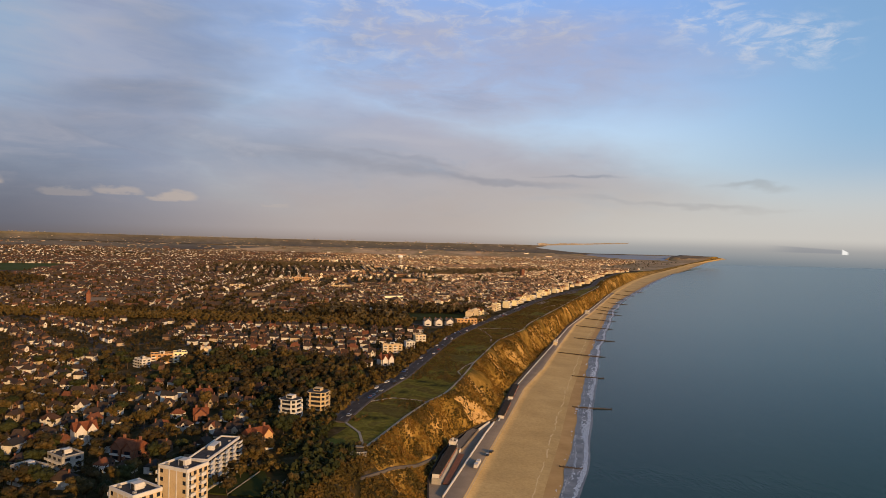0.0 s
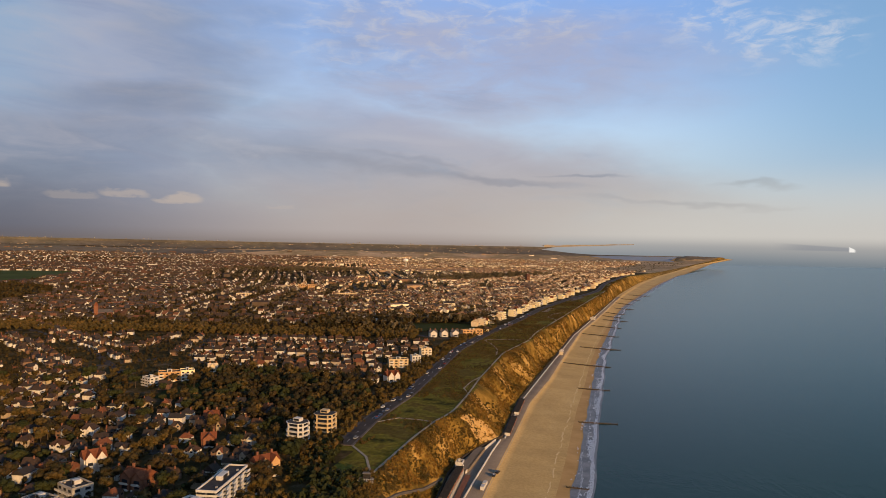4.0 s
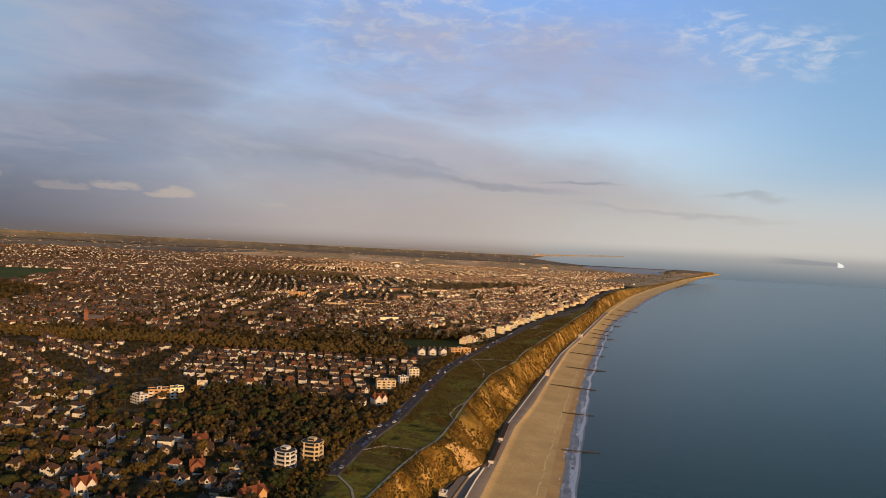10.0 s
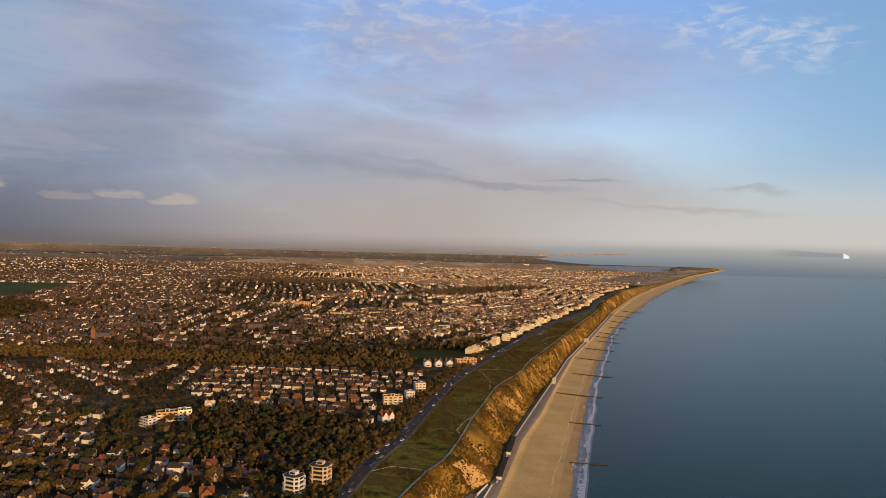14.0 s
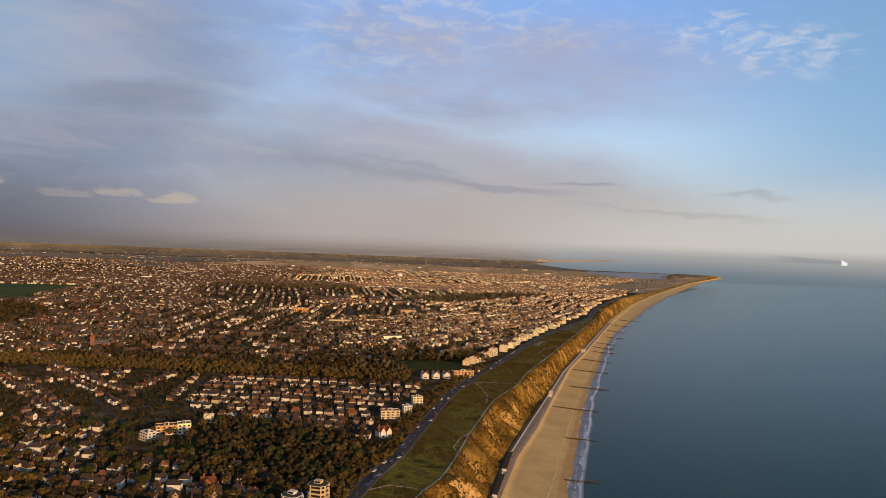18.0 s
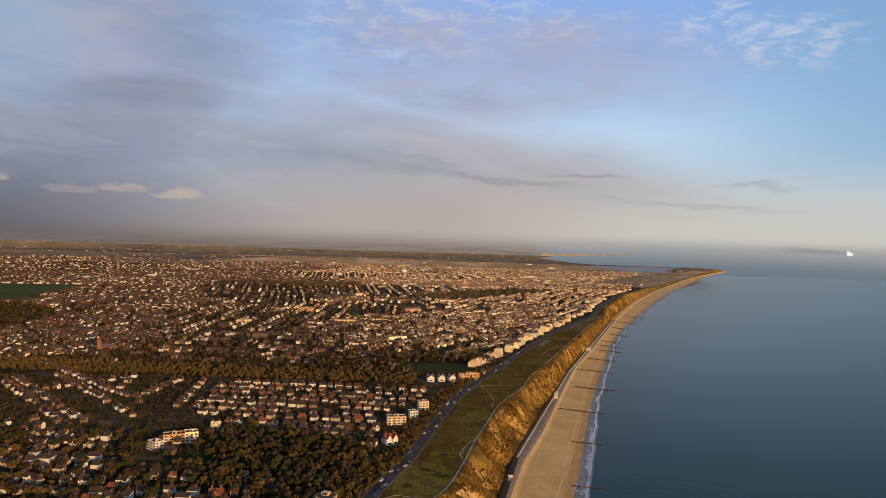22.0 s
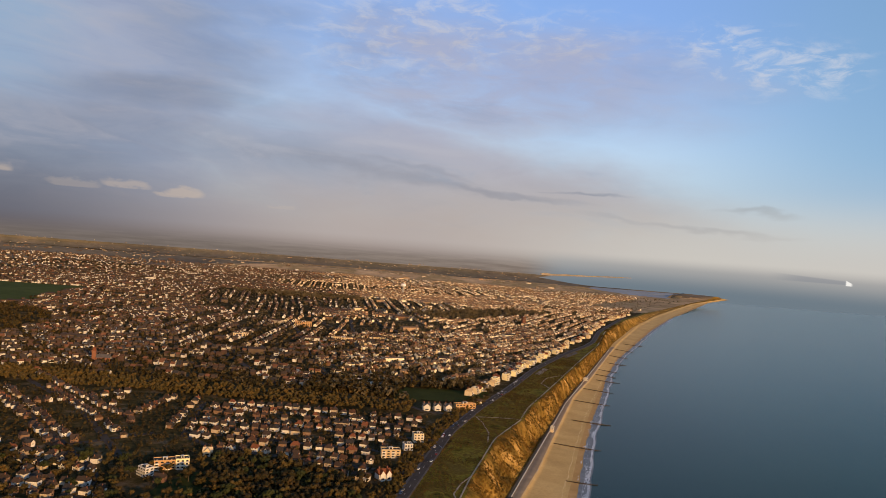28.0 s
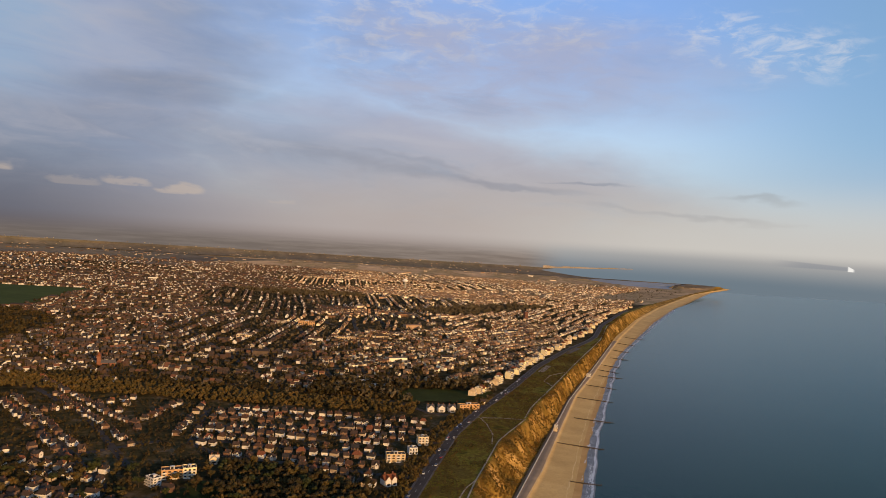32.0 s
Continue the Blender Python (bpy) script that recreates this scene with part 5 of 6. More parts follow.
tagged(raw("sea_foam", fv, ff, M_FOAM), "broken white foam of small waves along the shore", "foam", kind="stuff")


# groynes
def groyne(x0, y0, x1, y1, fine):
    base = empty("groyne", Matrix.Identity(4), "dark timber groyne running down the beach into the sea", "groyne", "groynes")
    l = math.hypot(x1 - x0, y1 - y0)
    ux, uy = (x1 - x0) / l, (y1 - y0) / l
    n = max(6, int(l / (2.6 if fine else 5.5)))
    ang = Matrix.Rotation(math.atan2(uy, ux), 4, "Z")
    za, zb = height(x0, y0) + 0.75, 0.35
    for i in range(n + 1):
        s = l * i / n
        z = za + (zb - za) * i / n
        bm = bmesh.new()
        box(bm, -0.22, 0.22, -0.22, 0.22, z - 3.0, z + 0.35 + (0.5 if i == n else 0), Matrix.Translation((x0 + ux * s, y0 + uy * s, 0)) @ ang)
        part("post", bm, M_TIMBER, base)
    slope = Matrix.Rotation(math.atan2(za - zb, l), 4, "Y")
    for k in range(3):
        bm = bmesh.new()
        box(bm, 0, l, -0.42, -0.222, -1.2 + k * 0.42, -0.82 + k * 0.42, Matrix.Translation((x0, y0, za)) @ ang @ slope)
        part("plank", bm, M_TIMBER, base)
    return base


for i, yt in enumerate((416, 563, 687, 812, 940, 1067, 1170, 1270, 1325, 1385, 1490, 1600, 1720, 1850)):
    xt = SHORE(yt) + (7 if i == 0 else 9 + 8 * (i % 3 == 1))
    long = 13 if i == 0 else 24 if i < 3 else min(58, 0.9 * (SHORE(yt) - PROM(yt)) + 9)
    groyne(xt - long, yt + 1.5 + long * 0.02, xt + (0 if i == 0 else 6), yt, i < 5)


# ---- parked cars ----
def car_kind(name, l, w, h, van, label):
    base = empty(name, Matrix.Identity(4), label, "van" if van else "car", "parked cars")
    bm = bmesh.new()
    if van:
        prism(bm, [(-l / 2, 0.35), (l / 2, 0.35), (l / 2, 1.0), (l / 2 - 0.7, h), (-l / 2, h)], -w / 2, w / 2)
    else:
        prism(bm, [(-l / 2, 0.3), (l / 2, 0.3), (l / 2, 0.72), (l / 2 - 1.1, 0.86), (-l / 2 + 0.35, 0.92), (-l / 2, 0.75)], -w / 2, w / 2)
    part("body", bm, M_WHITE if van else M_CAR, base)
    bm = bmesh.new()
    if van:
        prism(bm, [(l / 2 - 0.66, h - 0.1), (l / 2 - 0.02, 1.06), (l / 2 + 0.03, 1.1), (l / 2 - 0.6, h - 0.06)], -w / 2 + 0.1, w / 2 - 0.1)
        part("windscreen", bm, M_GLASS, base)
    else:
        prism(bm, [(-l / 2 + 0.45, 0.88), (l / 2 - 1.15, 0.84), (l / 2 - 1.75, h - 0.06), (-l / 2 + 0.62, h - 0.04)], -w / 2 + 0.14, w / 2 - 0.14)
        part("cabin_glass", bm, M_GLASS, base)
        part("roof", boxed(-l / 2 + 1.0, l / 2 - 1.8, -w / 2 + 0.16, w / 2 - 0.16, h - 0.05, h), M_CAR, base)
    for sx in (-1, 1):
        for sy in (-1, 1):
            bm = bmesh.new()
            bmesh.ops.create_cone(bm, cap_ends=True, segments=10, radius1=0.33, radius2=0.33, depth=0.22, matrix=Matrix.Translation((sx * l * 0.31, sy * (w / 2 - 0.08), 0.33)) @ Matrix.Rotation(math.pi / 2, 4, "X"))
            part("wheel", bm, M_RUBBER, base)
    return base


CARS = [car_kind("car", 4.3, 1.78, 1.46, False, "parked hatchback at the edge of the cliff-top road"), car_kind("car", 4.7, 1.82, 1.44, False, "parked saloon car beside the road")]
VAN = car_kind("van", 5.4, 2.0, 2.35, True, "white van parked on the promenade")
first = set()


def put_car(k, x, y, z, a):
    mat = Matrix.Translation((x, y, z)) @ Matrix.Rotation(a, 4, "Z")
    if k.name in first:
        return copy_thing(k, mat)
    first.add(k.name)
    k.matrix_world = mat
    return k


for side, off in ((1, 2.9), (-1, -2.9)):
    y = 404.0
    while y < 1080:
        a = math.pi / 2 - math.atan2(ROAD(y + 3) - ROAD(y - 3), 6)
        if rng.random() < (0.13 if y < 600 else 0.2):
            x = ROAD(y) + off
            put_car(rng.choice(CARS), x, y, height(x, y) + 0.62, a + (math.pi if side < 0 else 0) + rng.uniform(-.04, .04))
        y += rng.uniform(5.6, 7.5)
for x, y in ((18.0, 399), (19.4, 405)):
    put_car(VAN, x, y, 5.02, 1.33)
put_car(CARS[0], 25.5, 421, 5.02, 1.4)
put_car(CARS[1], 28, 427, 5.02, 1.2)


# ---- blocks of flats near the chine ----
def flat_block(name, x, y, turn, w, d, h, floors, wall, label, bays, sides="fr", parapet=True, balconies="f", roof=M_FELT, ground_z=None, strips=False):
    """A flat-roofed block: walls, roof, parapets, windows on each storey, balconies with slab and front, and a lift house."""
    z = height(x, y) if ground_z is None else ground_z
    base = empty(name, Matrix.Translation((x, y, z)) @ Matrix.Rotation(turn, 4, "Z"), label, "apartment building")
    part("wall", boxed(-w / 2, w / 2, -d / 2, d / 2, -2.0, h), wall, base)
    part("roof", boxed(-w / 2 + 0.3, w / 2 - 0.3, -d / 2 + 0.3, d / 2 - 0.3, h, h + 0.06), roof, base)
    if parapet:
        for q in ((-w / 2 - .12, w / 2 + .12, -d / 2 - .12, -d / 2 + .3), (-w / 2 - .12, w / 2 + .12, d / 2 - .3, d / 2 + .12), (-w / 2 - .12, -w / 2 + .3, -d / 2 + .3, d / 2 - .3), (w / 2 - .3, w / 2 + .12, -d / 2 + .3, d / 2 - .3)):
            part("parapet", boxed(*q, h - 0.35, h + 0.7), M_WHITE if strips or wall is M_WHITE else wall, base)
    lift = part("lift_house", boxed(-w * .10, w * .12, -d * .12, d * .2, h, h + 1.9), M_WHITE, base)
    part("hatch", boxed(-w * .06, w * .06, -d * .14, -d * .12, h, h + 1.7), M_DARK, lift)
    for q in range(3):
        vx, vy = w * (-0.36 + 0.33 * q), d * (0.3 if q % 2 else -0.28)
        part("vent", boxed(vx - 0.5, vx + 0.5, vy - 0.4, vy + 0.4, h + 0.06, h + 0.75), M_CONC, base)
    fh = h / floors
    if strips:                                   # white corner piers and a blank brick middle
        for sx in (-1, 1):
            part("pier", boxed(sx * w / 2 - 0.35, sx * w / 2 + 0.35, -d / 2 - 0.12, -d / 2 + 0.6, -2, h - 0.4), M_WHITE, base)
            part("pier", boxed(sx * w * 0.13 - 0.2, sx * w * 0.13 + 0.2, -d / 2 - 0.10, -d / 2 + 0.2, -2, h - 0.4), M_WHITE, base)
    for fl in range(floors):
        z0 = fl * fh
        for s in sides:
            nb = bays if s in "fb" else max(2, round(bays * d / w))
            span = w if s in "fb" else d
            for k in range(nb):
                if strips and s == "f" and k in (1, 2, 3):
                    continue
                u = -span / 2 + span * (k + 0.5) / nb
                ww = span / nb * (0.46 if wall is M_WHITE and floors > 4 else 0.25)
                if s == "f":
                    dims = (u - ww, u + ww, -d / 2 - 0.04, -d / 2 + 0.1)
                elif s == "b":
                    dims = (u - ww, u + ww, d / 2 - 0.1, d / 2 + 0.04)
                elif s == "r":
                    dims = (w / 2 - 0.1, w / 2 + 0.04, u - ww, u + ww)
                else:
                    dims = (-w / 2 - 0.04, -w / 2 + 0.1, u - ww, u + ww)
                part("window", boxed(*dims, z0 + fh * 0.30, z0 + fh * 0.78), M_GLASS, base)
                if s in balconies and k % 2 == (0 if nb > 3 else k % 2):
                    e = span / nb * 0.46
                    if s == "f":
                        q1, q2 = (u - e, u + e, -d / 2 - 1.5, -d / 2 - 0.05), (u - e, u + e, -d / 2 - 1.5, -d / 2 - 1.38)
                    elif s == "r":
                        q1, q2 = (w / 2 + 0.05, w / 2 + 1.5, u - e, u + e), (w / 2 + 1.38, w / 2 + 1.5, u - e, u + e)
                    else:
                        q1, q2 = (-w / 2 - 1.5, -w / 2 - 0.05, u - e, u + e), (-w / 2 - 1.5, -w / 2 - 1.38, u - e, u + e)
                    bal = part("balcony", boxed(*q1, z0 - 0.02, z0 + 0.16), M_WHITE, base)
                    part("railing", boxed(*q2, z0 + 0.16, z0 + 1.05), M_WHITE, bal)
    return base


flat_block("tower_block", -83, 231, radians(-24), 11.5, 9, 28, 11, M_YELLOW, "tall buff-brick tower of flats with white roof edge", 5, "flr", True, "lr", strips=True)
flat_block("tower_block", -90, 212.5, radians(-36), 12, 9, 27, 11, M_YELLOW, "buff-brick tower of flats with a dark flat roof", 5, "flr", True, "lr", strips=True)
flat_block("apartment_block", -97.5, 307, radians(84.5), 33, 8.5, 10.4, 6, M_WHITE, "long white block of flats with stacked balconies", 9, "flr", True, "f")


def banded_flats(x, y, turn, w, d, floors, fh, wall, label):
    """Flats with cut corners: on each storey a deep balcony band round recessed dark glazing."""
    base = empty("apartment_block", Matrix.Translation((x, y, height(x, y))) @ Matrix.Rotation(turn, 4, "Z"), label, "apartment building")

    def storey(name, inset, cut, z0, z1, mat, parent):
        a, b_ = w / 2 - inset, d / 2 - inset
        ring = [(-a + cut, -b_), (a - cut, -b_), (a, -b_ + cut), (a, b_ - cut), (a - cut, b_), (-a + cut, b_), (-a, b_ - cut), (-a, -b_ + cut)]
        bm = bmesh.new()
        lo, hi = [bm.verts.new((px, py, z0)) for px, py in ring], [bm.verts.new((px, py, z1)) for px, py in ring]
        bm.faces.new(lo[::-1])
        bm.faces.new(hi)
        for q in range(8):
            bm.faces.new((lo[q], lo[(q + 1) % 8], hi[(q + 1) % 8], hi[q]))
        return part(name, bm, mat, parent)
    storey("base_wall", 0.5, 2.2, -2.0, 0.0, wall, base)
    for k in range(floors):
        z = k * fh
        storey("balcony_band", 0.0 if k < floors - 1 else 0.5, 2.4, z, z + 0.85, wall, base)
        storey("glazing", 1.0, 2.2, z + 0.85, z + fh, M_GLASS, base)
        for px in (-0.24, 0.30):
            part("pier", boxed(px * w - 0.3, px * w + 0.3, -d / 2 + 0.25, -d / 2 + 1.1, z + 0.85, z + fh), wall, base)
            part("pier", boxed(w / 2 - 1.1, w / 2 - 0.25, px * d - 0.3, px * d + 0.3, z + 0.85, z + fh), wall, base)
    top = floors * fh
    storey("eaves", 0.1, 2.4, top, top + 0.35, wall, base)
    storey("roof", 0.5, 2.4, top + 0.35, top + 0.42, M_FELT, base)
    lift = part("penthouse", boxed(-w * 0.2, w * 0.15, -d * 0.1, d * 0.25, top + 0.42, top + 2.2), wall, base)
    part("penthouse_glass", boxed(-w * 0.17, w * 0.12, -d * 0.1 - 0.05, -d * 0.1, top + 0.8, top + 1.9), M_GLASS, lift)
    return base


banded_flats(-86, 402, radians(-24), 12.0, 10.5, 4, 2.4, M_WHITE, "white modern flats with black window bands and curved terraces")
banded_flats(-74, 421, radians(-14), 12.5, 11.0, 4, 2.5, M_YELLOW, "buff-brick flats with banded balconies beside the road")
for x, y, tu, w, d, h, fl, mt, lb in ((-166, 290, -25, 11, 8, 6.5, 3, M_CONC, "old grey flats with bay windows among trees"), (-160, 306, -35, 12, 9, 7, 3, M_CONC, "pale stepped flats with a dark roof"),
                                     (-46, 627, 12, 17, 8, 6.8, 3, M_YELLOW, "long buff hotel with banded balconies"), (-24, 684, 16, 10, 8, 7.4, 3, M_CREAM, "cream block of flats above the road"), (-32, 652, 20, 8, 7, 6, 2, M_WHITE, "small white block of flats beside the road"),
                                     (25, 838, 25, 26, 7, 6, 2, M_ORANGE, "long low buff building at the edge of the park"), (-224, 533, -36, 10, 7, 6.0, 3, M_WHITE, "pale wing of the large school"), (-217, 551, 24, 16, 9, 6.8, 3, M_ORANGE, "brick middle range of the large school"),
                                     (-205, 556, 24, 10, 9, 7.5, 3, M_SUNNY, "bright cream wing of the large school"), (-92, 905, 40, 34, 14, 6.5, 2, M_WHITE, "flat-roofed white school building"), (-112, 925, 40, 26, 12, 6, 2, M_WHITE, "flat-roofed white school building"),
                                     (204, 1870, 25, 9, 9, 21, 9, M_BRICK, "lone brown tower block far inland"), (-366, 1262, 8, 26, 12, 7, 2, M_CREAM, "large cream building in the middle of town"), (-300, 1490, 8, 34, 14, 9, 3, M_ORANGE, "long orange-lit building in the town"), (-190, 1310, 8, 36, 12, 7, 2, M_YELLOW, "buff shopping hall in the town")):
    flat_block("flat_roofed_building", x, y, radians(tu), w, d, h, fl, mt, lb, max(3, int(w / 4)), "fr", True, "f" if fl >= 3 and y < 720 else "")


# the gabled brick mansion flats beside the white block
def mansion(x, y, turn, w, d, h, rh, gables, wall, roofm, label, name="gabled_house"):
    z = height(x, y)
    base = empty(name, Matrix.Translation((x, y, z)) @ Matrix.Rotation(turn, 4, "Z"), label, "house")
    part("wall", boxed(-w / 2, w / 2, -d / 2, d / 2, -2, h), wall, base)
    bm = bmesh.new()
    prism(bm, [(-d / 2 - .5, h - .2), (d / 2 + .5, h - .2), (0, h + rh)], -w / 2 - .4, w / 2 + .4)
    bmesh.ops.rotate(bm, verts=bm.verts, matrix=Matrix.Rotation(math.pi / 2, 3, "Z"))
    part("roof", bm, roofm, base)
    for g in range(gables):
        u = -w / 2 + w * (g + 0.5) / gables
        gw = w / gables * 0.8
        bm = bmesh.new()
        prism(bm, [(u - gw / 2, -2), (u + gw / 2, -2), (u + gw / 2, h), (u, h + rh * .9), (u - gw / 2, h)], -d / 2 - 1.3, 0)
        gab = part("gable", bm, wall, base)
        bm = bmesh.new()
        prism(bm, [(u - gw / 2 - .4, h - .35), (u, h + rh * .9 + .08), (u + gw / 2 + .4, h - .35), (u + gw / 2 + .4, h - .02), (u, h + rh * .9 + .42), (u - gw / 2 - .4, h - .02)], -d / 2 - 1.7, 0)
        part("gable_roof", bm, roofm, base)
        for fl in range(int(h / 2.7)):
            part("window", boxed(u - gw * .28, u + gw * .28, -d / 2 - 1.36, -d / 2 - 1.2, fl * 2.7 + .7, fl * 2.7 + 2.1), M_GLASS, gab)
            bal = part("balcony", boxed(u - gw * .42, u + gw * .42, -d / 2 - 2.3, -d / 2 - 1.31, fl * 2.7 - 0.05, fl * 2.7 + .1), M_WHITE, base)
            part("railing", boxed(u - gw * .42, u + gw * .42, -d / 2 - 2.3, -d / 2 - 2.22, fl * 2.7 + .1, fl * 2.7 + .95), M_WHITE, bal)
    for s in (-.32, .34):
        part("chimney", boxed(w * s - .5, w * s + .5, .4, 1.3, h + rh * .3, h + rh + 1.4), M_BRICK, base)
    for k in (-1, 1):
        part("window", boxed(w / 2 - .1, w / 2 + .05, k * d * .22 - .8, k * d * .22 + .8, h * .55, h * .55 + 1.5), M_GLASS, base)
    return base


mansion(-89, 343, radians(44), 11.5, 8, 6.8, 3.0, 2, M_ORANGE, M_REDTILE, "gabled orange-brick flats with white balconies")
mansion(-172, 345, radians(40), 10, 8, 6.6, 3.4, 2, M_WHITE, M_REDTILE, "white villa with red tiled gables")
mansion(-140, 323, radians(-18), 13, 9, 5.6, 3.0, 2, M_BRICK, M_REDTILE, "red-brick mansion with tiled gables")
mansion(-146, 437, radians(8), 8.5, 7.5, 4.0, 2.9, 1, M_BRICK, M_REDTILE, "house with a bright red hipped roof in the trees")
mansion(-131, 388, radians(18), 7.5, 7, 4.4, 2.8, 1, M_BRICK, M_REDTILE, "tall red-brick house with gable")
mansion(-197, 592, radians(14), 7.5, 6.5, 3.8, 2.8, 1, M_CREAM, M_CREAM, "bright cream gabled house at the wood's edge")
mansion(-47, 568, radians(32), 11, 8, 5.0, 3.4, 2, M_WHITE, M_REDTILE, "white gabled house with red roof at the road")
for k in range(3):
    mansion(-20 + k * 12.5, 816 + k * 3, radians(14), 8.5, 7, 5.2, 2.8, 1, M_WHITE, M_SLATE, "white gabled seaside house facing the park")

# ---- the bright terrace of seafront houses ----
for k, y in enumerate(np.arange(912, 1400, 13.5)):
    x = FRONT(y) - rng.uniform(0, 13)
    a = math.atan2(1.0, (FRONT(y + 5) - FRONT(y - 5)) / 10)
    w, h = rng.uniform(8.5, 11), rng.uniform(6.5, 9.5)
    a += rng.uniform(-0.2, 0.2)
    if rng.random() < 0.06 or not claim(x, y, 5):
        continue
    if k % 3 == 1:
        flat_block("seafront_flats", x, y, a, w, 8, h, 3, rng.choice((M_CREAM, M_SUNNY)), "pale seafront flats with flat roof and balconies", 3, "f", True, "f")
    else:
        # buff roofs carry the yellow evening light in their colour
        mansion(x, y, a, w, 8, h * 0.8, 2.8, 1 + k % 2, rng.choice((M_WHITE, M_SUNNY, M_SUNNY, M_CREAM)), rng.choice((M_REDTILE, M_YELLOW, M_SLATE)), "pale gabled seafront house with bay windows", "seafront_house")

for y in np.arange(1404, 2640, 13.0):          # farther along, plain villas and guest houses
    x, wd, hh = FRONT(y) - rng.uniform(0, 20), rng.uniform(7.0, 11.5), rng.uniform(4.2, 7.4)
    if rng.random() < 0.24:
        continue
    a = math.atan2(1.0, (FRONT(y + 5) - FRONT(y - 5)) / 10) + rng.uniform(-0.15, 0.15)
    inn = empty("guest_house", Matrix.Translation((x, y, height(x, y))) @ Matrix.Rotation(a, 4, "Z"), "pale rendered seafront guest house with a pitched roof", "house", "seafront guest houses")
    part("wall", boxed(-wd / 2, wd / 2, -4, 4, -2, hh), rng.choice((M_SUNNY, M_CREAM, M_YELLOW)), inn)
    bm = bmesh.new()
    prism(bm, [(-4.4, hh - 0.1), (4.4, hh - 0.1), (0, hh + 2.4)], -wd / 2 - 0.3, wd / 2 + 0.3)
    bmesh.ops.rotate(bm, verts=bm.verts, matrix=Matrix.Rotation(math.pi / 2, 3, "Z"))
    # buff as a roof colour again stands for sunlight
    part("roof", bm, rng.choice((M_REDTILE, M_YELLOW)), inn)
    part("bay", boxed(-wd * 0.3, wd * 0.1, -5, -3.9, -2, hh * 0.8), M_WHITE, inn)

# ---- church and water tower ----
cz = height(-471, 945)
church = empty("church", Matrix.Translation((-471, 945, cz)) @ Matrix.Rotation(radians(20), 4, "Z"), "brown stone church with a square tower among trees", "church")
part("tower", boxed(-2.6, 2.6, -2.6, 2.6, -2, 15), M_BRICK, church)
bm = bmesh.new()
bmesh.ops.create_cone(bm, cap_ends=True, segments=4, radius1=3.8, radius2=0.1, depth=5.5, matrix=Matrix.Translation((0, 0, 17.7)) @ Matrix.Rotation(math.pi / 4, 4, "Z"))
part("spire", bm, M_REDTILE, church)
part("nave", boxed(2.6, 20, -4, 4, -2, 6), M_BRICK, church)
bm = bmesh.new()
prism(bm, [(-4.5, 5.8), (4.5, 5.8), (0, 10)], -20.5, -2.6)
bmesh.ops.rotate(bm, verts=bm.verts, matrix=Matrix.Rotation(math.pi / 2, 3, "Z"))
part("nave_roof", bm, M_SLATE, church)
for k in range(4):
    part("window", boxed(4.5 + 4 * k, 5.7 + 4 * k, -4.06, -3.9, 2.0, 5.0), M_GLASS, church)
tz = height(-186, 3015) + 10
tower = empty("water_tower", Matrix.Translation((-186, 3015, tz)), "bright white round water tower above the roofs", "water tower")
bm = bmesh.new()
bmesh.ops.create_cone(bm, cap_ends=True, segments=20, radius1=5, radius2=4, depth=34, matrix=Matrix.Translation((0, 0, 4)))
part("shaft", bm, M_CONC, tower)
bm = bmesh.new()
bmesh.ops.create_uvsphere(bm, u_segments=20, v_segments=12, radius=11, matrix=Matrix.Translation((0, 0, 25)) @ Matrix.Diagonal((1, 1, 0.62, 1)))
part("tank", bm, M_TANK, tower, "white domed tank", True)


# ---- beach huts and terraces at the foot of the cliff ----
def hut_kind():
    base = empty("beach_hut", Matrix.Identity(4), "beach hut with a black ribbed roof and white front", "beach hut", "beach huts")
    part("wall", boxed(-1.15, 1.15, -1.9, 1.9, -0.5, 1.9), M_WHITE, base)
    bm = bmesh.new()
    prism(bm, [(-1.18, 1.9), (1.18, 1.9), (1.18, 2.0), (0, 2.6), (-1.18, 2.0)], -2.2, 2.2)
    part("roof", bm, M_DARK, base)
    for k in (-.5, .5):
        part("door", boxed(k - .42, k + .42, -1.96, -1.85, 0, 1.6), M_REDTILE, base)
    return base


hut = hut_kind()
for k in range(21):
    f = k / 20
    m4 = Matrix.Translation((-4 + 9.5 * f, 372 + 48.5 * f, 8.2)) @ Matrix.Rotation(radians(79), 4, "Z")
    if k == 0:
        hut.matrix_world = m4
    else:
        copy_thing(hut, m4)
for k in range(34):
    y = 508 + k * 2.75 + (14 if k > 16 else 0)
    copy_thing(hut, Matrix.Translation((TOE(y) + 2.9, y, 5.2)) @ Matrix.Rotation(math.atan2(7, TOE(y + 7) - TOE(y)), 4, "Z"))
ribbon("hut_terrace", [(-4.0, 370.3), (5.7, 424)], 4.7, 2.95, M_CONC, label="concrete terrace carrying the beach huts", thick=3.6, level=5.2)
# brick red imitates the orange sunlight on this paving
ribbon("lower_terrace", [(1.0, 370), (10.2, 420)], 3.0, 0.6, M_BRICK, label="paved lower terrace, its orange sunlight put in as brick red", thick=1.9, level=5.2)
ribbon("terrace_wall", [(9, 424), (21, 468), (33, 497)], 0.45, 1.6, M_WHITE, label="long white terrace wall at the cliff foot", thick=2.6, level=5.2)
ribbon("terrace_wall", [(-0.4, 352), (16.8, 424), (27.4, 468), (34.5, 494)], 0.5, 1.1, M_WHITE, label="long white terrace wall at the cliff foot", thick=1.7, level=5.2)
ribbon("car_park", [(8, 428), (20, 472)], 6.0, 1.6, M_PROM, label="grey paved yard above the terrace", thick=3.6, level=5.2)
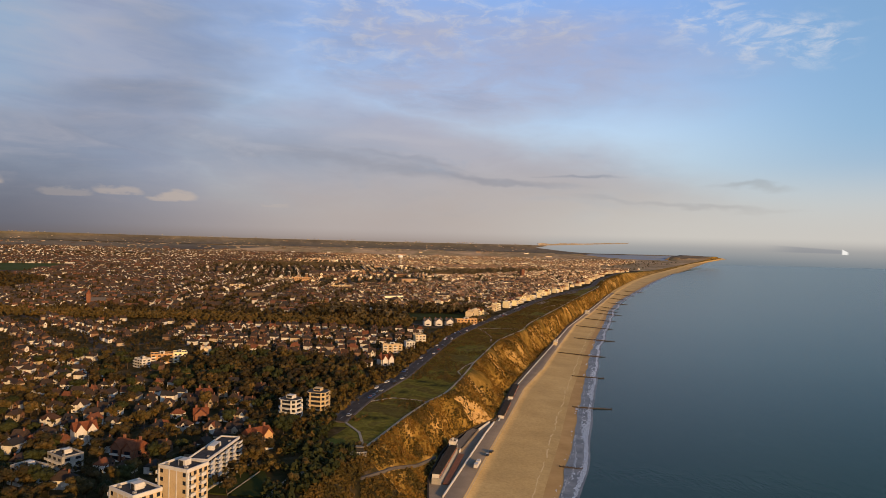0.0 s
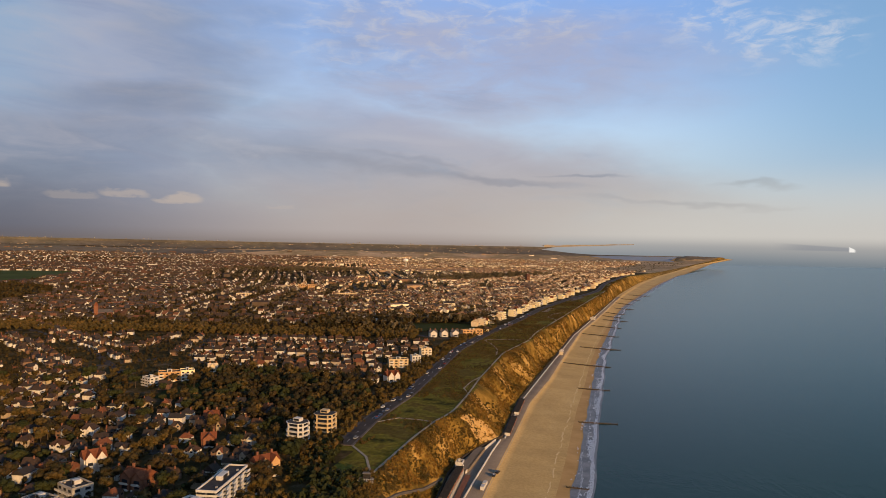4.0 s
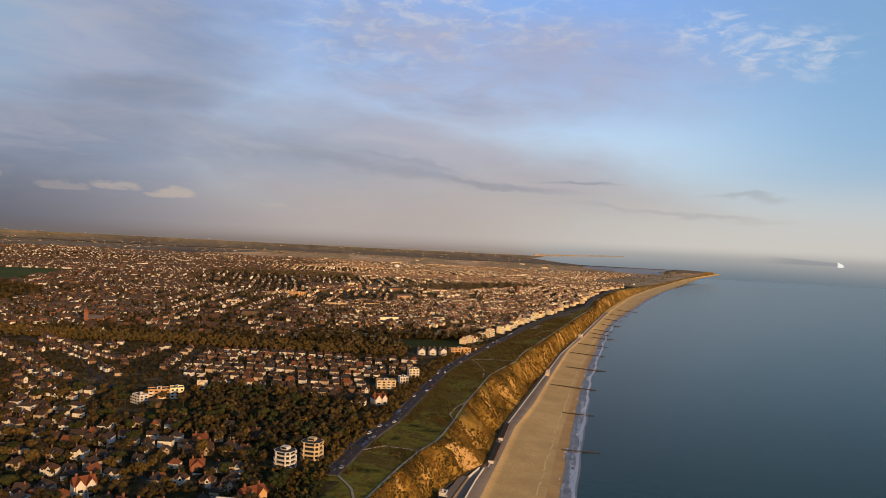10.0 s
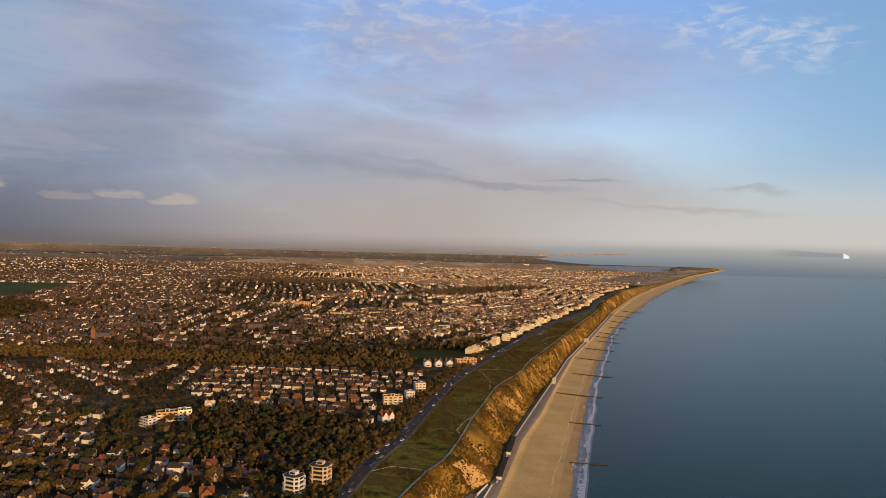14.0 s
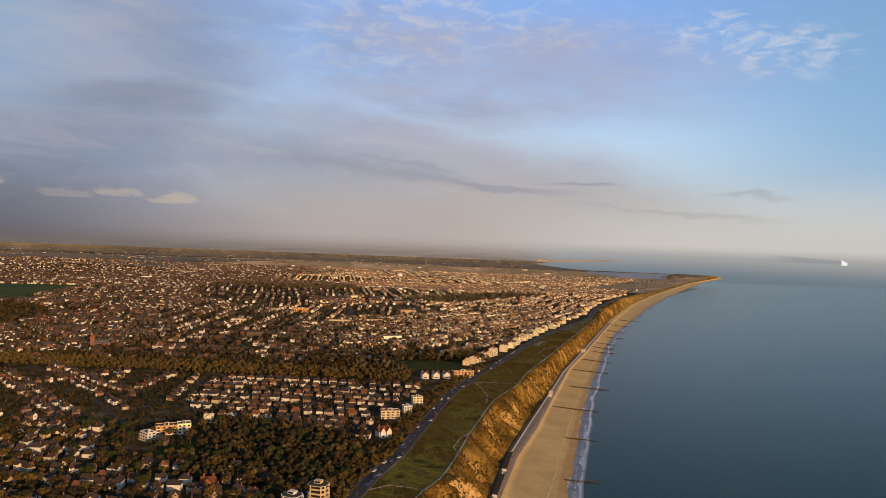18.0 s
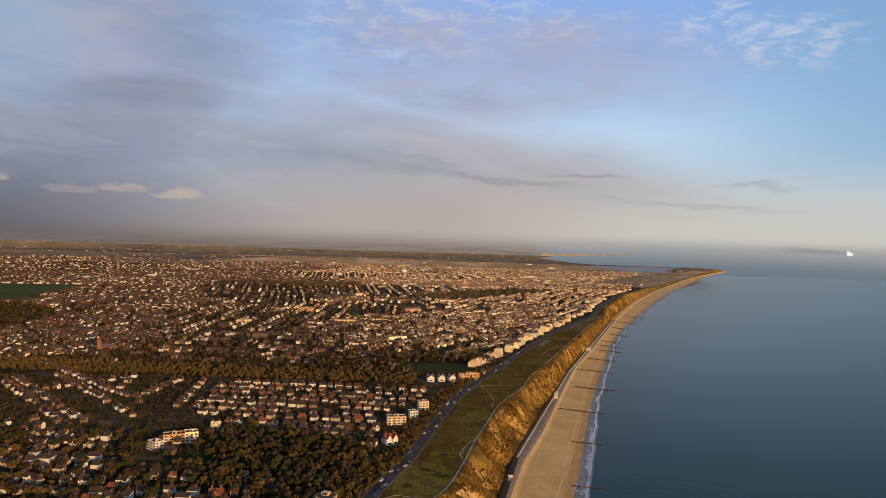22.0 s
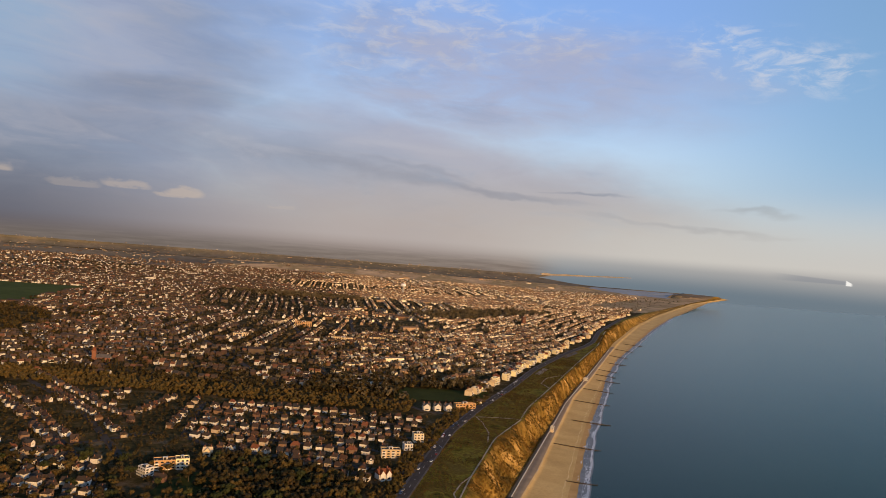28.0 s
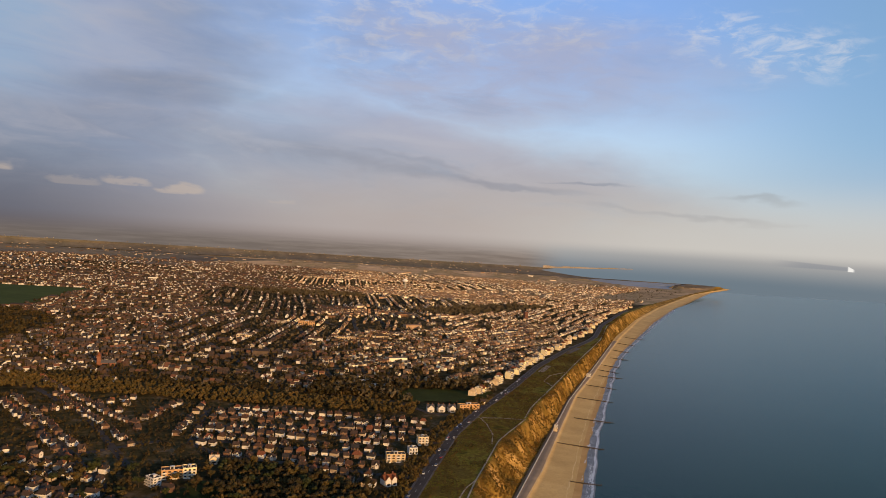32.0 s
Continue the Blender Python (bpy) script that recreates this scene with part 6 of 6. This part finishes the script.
flat_block("kiosk", 5.5, 427, radians(78), 6, 4, 3.2, 1, M_WHITE, "white flat-roofed beach cafe", 4, "f", True, "", M_FELT, 8.0)
flat_block("kiosk", TOE(878) + 3.5, 878, radians(70), 6, 4, 2.8, 1, M_WHITE, "small white kiosk at the cliff foot", 3, "f", True, "", M_FELT, 5.0)
flat_block("kiosk", TOE(864) + 4.5, 862, radians(70), 5, 4, 3.0, 1, M_CREAM, "small cream kiosk at the cliff foot", 2, "f", True, "", M_FELT, 5.0)
flat_block("kiosk", TOE(1245) + 4, 1245, radians(62), 10, 6, 4.0, 1, M_WHITE, "white promenade cafe with a flat roof", 3, "f", True, "", M_FELT, 5.0)
# viewpoint at the head of the slope
lz = height(-40, 338)
view = empty("viewpoint", Matrix.Translation((-40, 338, lz)), "pale railed viewpoint at the cliff edge", "viewpoint")
part("deck", boxed(-3.5, 3.5, -3, 3, -1.5, 0.3), M_KERB, view)
for k in range(8):
    part("post", boxed(-3.5 + k - .06, -3.5 + k + .06, -3.05, -2.93, .3, 1.4), M_WHITE, view)
part("rail", boxed(-3.6, 3.6, -3.06, -2.92, 1.4, 1.5), M_WHITE, view)
part("shelter", boxed(-1.5, 1.8, 0.5, 2.6, .3, 2.7), M_DARK, view)
part("shelter_roof", boxed(-1.9, 2.2, 0.1, 3.0, 2.7, 2.9), M_KERB, view)

# bare sandstone scar in the slope
sv, sf = [], []
for i in range(13):
    for j in range(9):
        f = 0.20 + 0.74 * j / 8
        y = 470 + 20 * i / 12 + (f - 0.27) * (19 - 5 * i / 12)
        x = TOP(y) + (TOE(y) - TOP(y)) * f
        edge = min(i, 12 - i) / 3.0
        sv.append((x + 0.4, y + 2 * wob(i, j, 0.7), height(x, y) - 0.5 + min(1.0, edge, min(j, 8 - j) / 2.0) * (0.95 + 1.1 * wob(i * 1.1, j * 1.7, 0.8))))
for i in range(12):
    for j in range(8):
        k = i * 9 + j
        sf.append((k, k + 9, k + 10, k + 1))
tagged(raw("sandstone_scar", sv, sf, M_SANDY), "bare golden sandstone scar in the cliff slope", "cliff", kind="structure")

# ---- the plan scaled up by PLAN, house sizes fitted to the camera's view ----
for ob in list(scene.objects):
    if ob.parent is None and ob.type in {"MESH", "EMPTY"}:
        ob.matrix_basis = Matrix.Diagonal((PLAN, PLAN, PLAN, 1)) @ ob.matrix_basis
